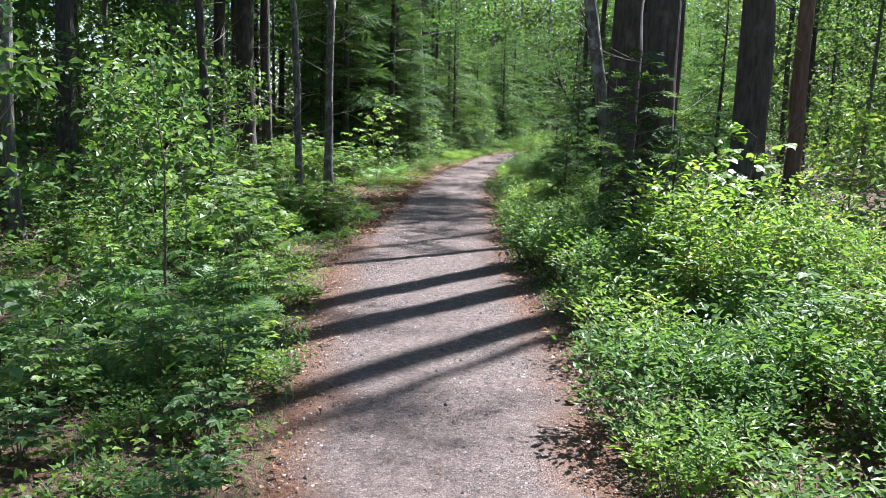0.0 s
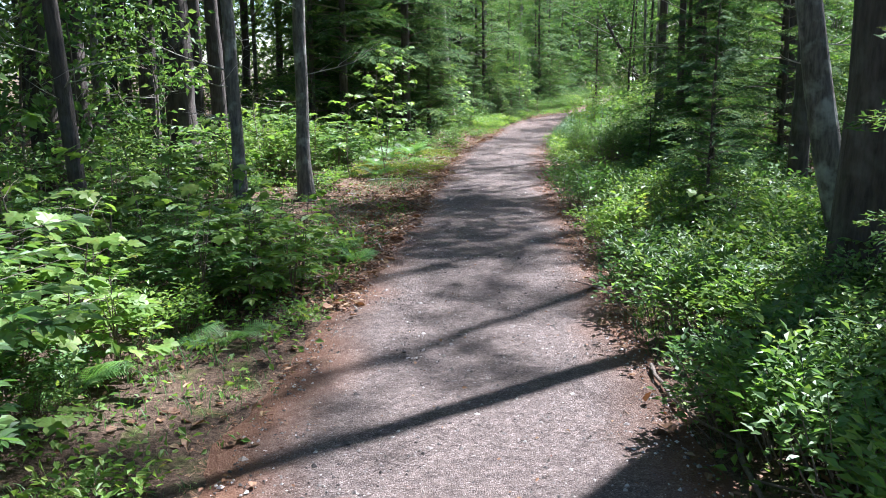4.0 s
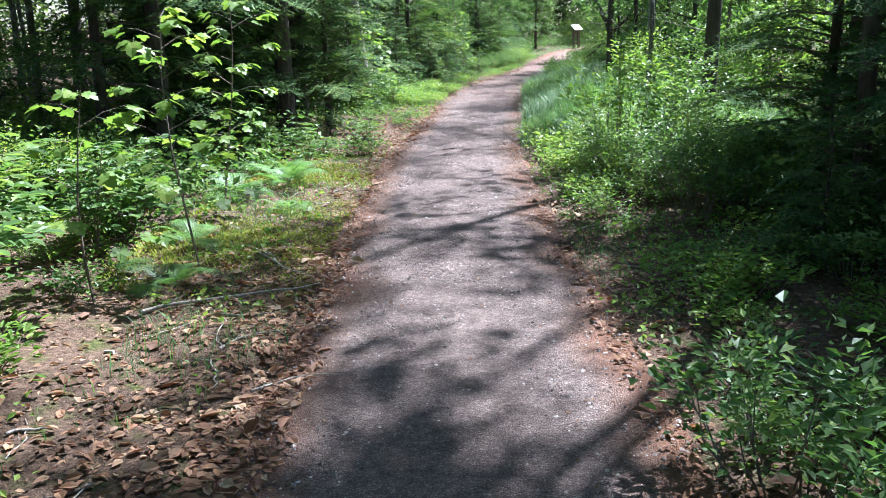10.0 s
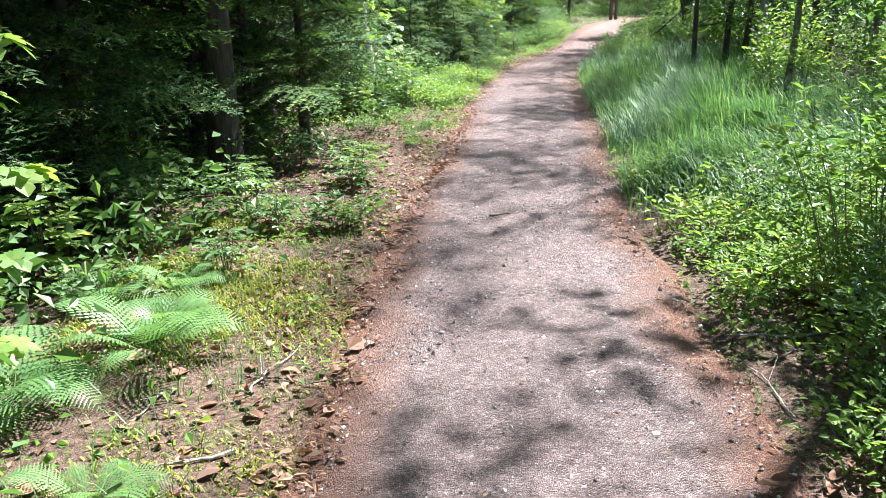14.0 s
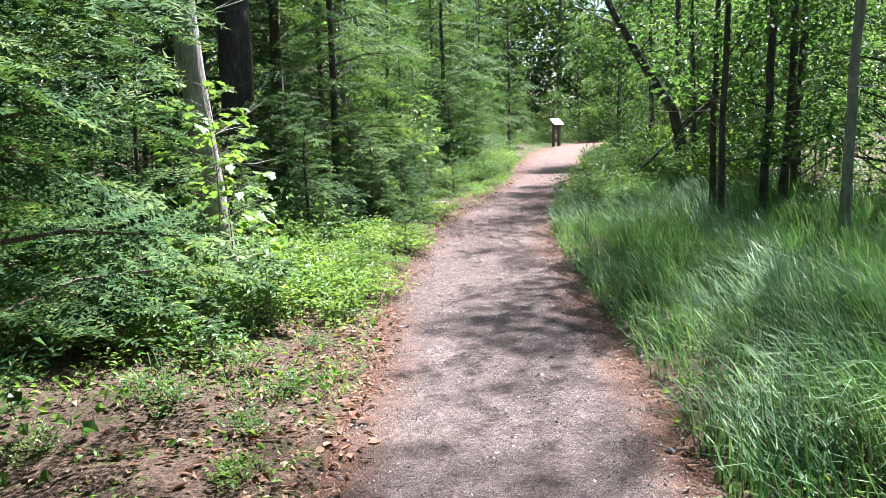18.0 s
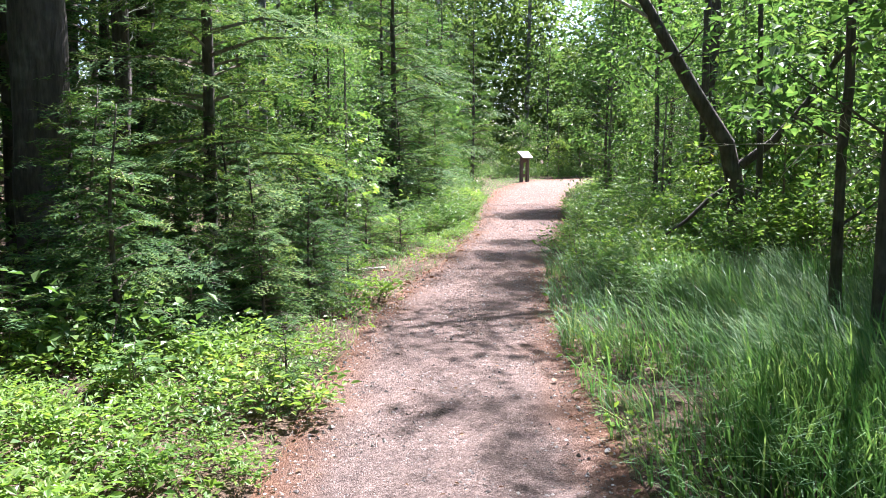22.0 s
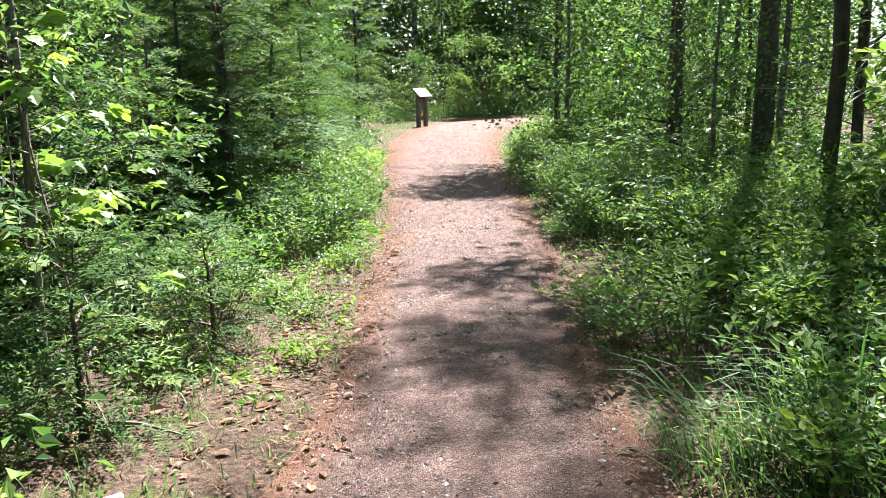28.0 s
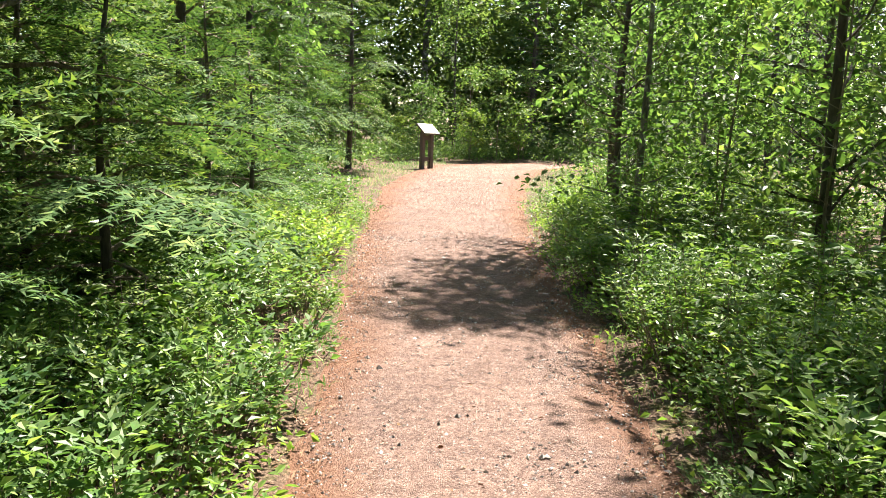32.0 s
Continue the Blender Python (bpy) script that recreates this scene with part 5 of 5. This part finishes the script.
# ---- dead wood ----
def dead_limb(name, label, ends, radius, seed, forks=1, mat=None, lift=0.01):
    """A fallen limb between two places on the ground, with side twigs."""
    (x0, y0), (x1, y1) = ends
    rnd, g = random.Random(seed), Geo()
    pts, rad, n = [], [], 7
    L = math.hypot(x1 - x0, y1 - y0)
    for i in range(n + 1):
        k = i / n
        w = 0.05 * L * math.sin(k * 5 + seed) + rnd.uniform(-0.012, 0.012)
        x, y = x0 + (x1 - x0) * k - (y1 - y0) / L * w, y0 + (y1 - y0) * k + (x1 - x0) / L * w
        base = max(ground_z(x, y), 0.012 if off_trail(x, y) < 0.05 else -1)
        pts.append(Vector((x, y, base + radius * 0.7 + lift)))
        rad.append(radius * (1 - 0.6 * k) * rnd.uniform(0.9, 1.1))
    g.tube(pts, rad, 7)
    limb = tagged(new(name, g.mesh(name, mat or DEADWOOD, True)), label, "branch" if radius < 0.03 else "log")
    for i in range(forks):
        t, p = Geo(), pts[rnd.randint(1, n - 2)]
        d = Vector((x1 - x0, y1 - y0, 0)).normalized() + Vector((rnd.uniform(-1, 1), rnd.uniform(-1, 1), 0.25))
        t.tube([p, p + d * L * 0.12, p + d * L * 0.22], [radius * 0.5, radius * 0.35, radius * 0.12], 5)
        part("side_twig", t.mesh("side_twig", mat or DEADWOOD), limb)
    return limb


GREY_LIMB = "bleached grey dead branch lying on the forest floor"
dead_limb("dead_branch", GREY_LIMB, ((-0.75, 1.95), (-0.25, 2.3)), 0.016, 1, 2, lift=0.16)
dead_limb("dead_branch", "thin dark root-like branch along the rim of the trail", ((1.35, 7.3), (1.7, 6.4)), 0.012, 2, 2, TWIG)
dead_limb("dead_branch", "thin dark root-like branch along the rim of the trail", ((1.69, 6.45), (1.87, 5.4)), 0.012, 3, 1, TWIG)
dead_limb("fallen_log", "short bleached grey log at the rim of the trail", ((-2.15, 33.2), (-1.5, 33.85)), 0.035, 4, 1)
dead_limb("dead_branch", GREY_LIMB, ((-1.27, 9.9), (-0.87, 10.1)), 0.014, 5, 2)
dead_limb("dead_branch", GREY_LIMB, ((-1.15, 10.05), (-0.97, 9.45)), 0.012, 6, 1)
for i, (a, b) in enumerate((((-7.15, 20.4), (-5, 22.3)), ((-6.52, 19.6), (-4.36, 20.7)), ((-7.5, 22.3), (-4.6, 23.4)), ((-5.5, 19.2), (-4.57, 21.2)))):
    dead_limb("fallen_log", "bleached fallen log in the shaded wood", (a, b), 0.06, 20 + i, 2)
dead_limb("stick", "short dark stick lying on the gravel", ((-1.01, 20.42), (-0.87, 20.48)), 0.009, 41, 0, TWIG)
dead_limb("dead_branch", GREY_LIMB, ((1.32, 10.6), (1.6, 10.0)), 0.011, 42, 1)
dead_limb("dead_branch", GREY_LIMB, ((-1.47, 8.6), (-0.75, 8.85)), 0.010, 43, 1)
dead_limb("dead_branch", GREY_LIMB, ((-2.04, 14.4), (-1.22, 15.0)), 0.012, 44, 2)
dead_limb("dead_branch", GREY_LIMB, ((-1.79, 15.6), (-1.33, 15.2)), 0.009, 45, 1)
rnd = random.Random(31)
for i in range(120):
    y = rnd.uniform(4, 36) if i < 46 else rnd.uniform(8, 18)
    l, r = rims(y)
    x = l - abs(rnd.gauss(0.35, 0.45)) if rnd.random() < 0.68 else r + abs(rnd.gauss(0.3, 0.35))
    a, L = rnd.uniform(0, 6.28), rnd.uniform(0.12, 0.5)
    dead_limb("stick", "dry brown stick fallen among the leaf litter", ((x, y), (x + math.cos(a) * L, y + math.sin(a) * L)), rnd.uniform(0.003, 0.008), 50 + i, 1, DEADWOOD if i % 3 else TWIG, 0.006)


# ---- the trail sign ----
def plain(name, col, rough, metal=0.0, scale=40):
    m, nt, nodes, links, bsdf = material(name)
    n = noise_tex(nodes, links, scale, 5, nodes.new("ShaderNodeTexCoord").outputs["Object"])
    r = ramp(nodes, [(0.25, tuple(c * 0.75 for c in col)), (0.75, tuple(min(1, c * 1.15) for c in col))])
    links.new(n.outputs["Fac"], r.inputs[0])
    links.new(r.outputs[0], bsdf.inputs["Base Color"])
    bsdf.inputs["Roughness"].default_value, bsdf.inputs["Metallic"].default_value = rough, metal
    bump(nodes, links, bsdf, n.outputs["Fac"], 0.3, 0.004)
    return m


def box(size, m=None, bevel=0.006):
    bm = bmesh.new()
    bmesh.ops.create_cube(bm, size=1, matrix=(m or Matrix()) @ Matrix.Diagonal((*size, 1)))
    bmesh.ops.bevel(bm, geom=list(bm.edges), offset=bevel, segments=2, affect="EDGES")
    return bm


def bm_mesh(bm, name, mat):
    me = bpy.data.meshes.new(name)
    bm.to_mesh(me)
    bm.free()
    me.materials.append(mat)
    return me


def trail_sign(x, y, turn):
    wood = plain("stained_post", (0.095, 0.075, 0.06), 0.75, scale=14)
    face = plain("sign_face", (0.72, 0.73, 0.70), 0.35, scale=6)
    ink = plain("sign_ink", (0.12, 0.16, 0.12), 0.5)
    ob = thing("trail_sign", "dark wooden trail sign with a slanted pale panel beside the path", "sign", pose(x, y, ground_z(x, y) - 0.02, 0, 0, turn))
    for sx in (-0.17, 0.17):
        part("post", bm_mesh(box((0.12, 0.12, 1.12), pose(sx, 0.03, 0.56)), "post", wood), ob)
    part("rail", bm_mesh(box((0.24, 0.05, 0.14), pose(0, 0.03, 0.95)), "rail", wood), ob)
    part("rail", bm_mesh(box((0.24, 0.05, 0.12), pose(0, 0.03, 0.35)), "rail", wood), ob)
    slope = pose(0, 0.0, 1.2, 38, 0, 0)
    part("backing_board", bm_mesh(box((0.62, 0.46, 0.035), slope), "backing_board", wood), ob)
    part("panel", bm_mesh(box((0.58, 0.42, 0.012), slope @ pose(0, 0, 0.0245), 0.003), "panel", face), ob, "pale printed panel")
    for i in range(5):
        part("text_bar", bm_mesh(box((0.46 if i % 2 else 0.4, 0.02, 0.002), slope @ pose(0, 0.12 - i * 0.06, 0.0318), 0.0005), "text_bar", ink), ob, "unreadable dark line of print")
    return ob


trail_sign(2.75, 60.3, 38)
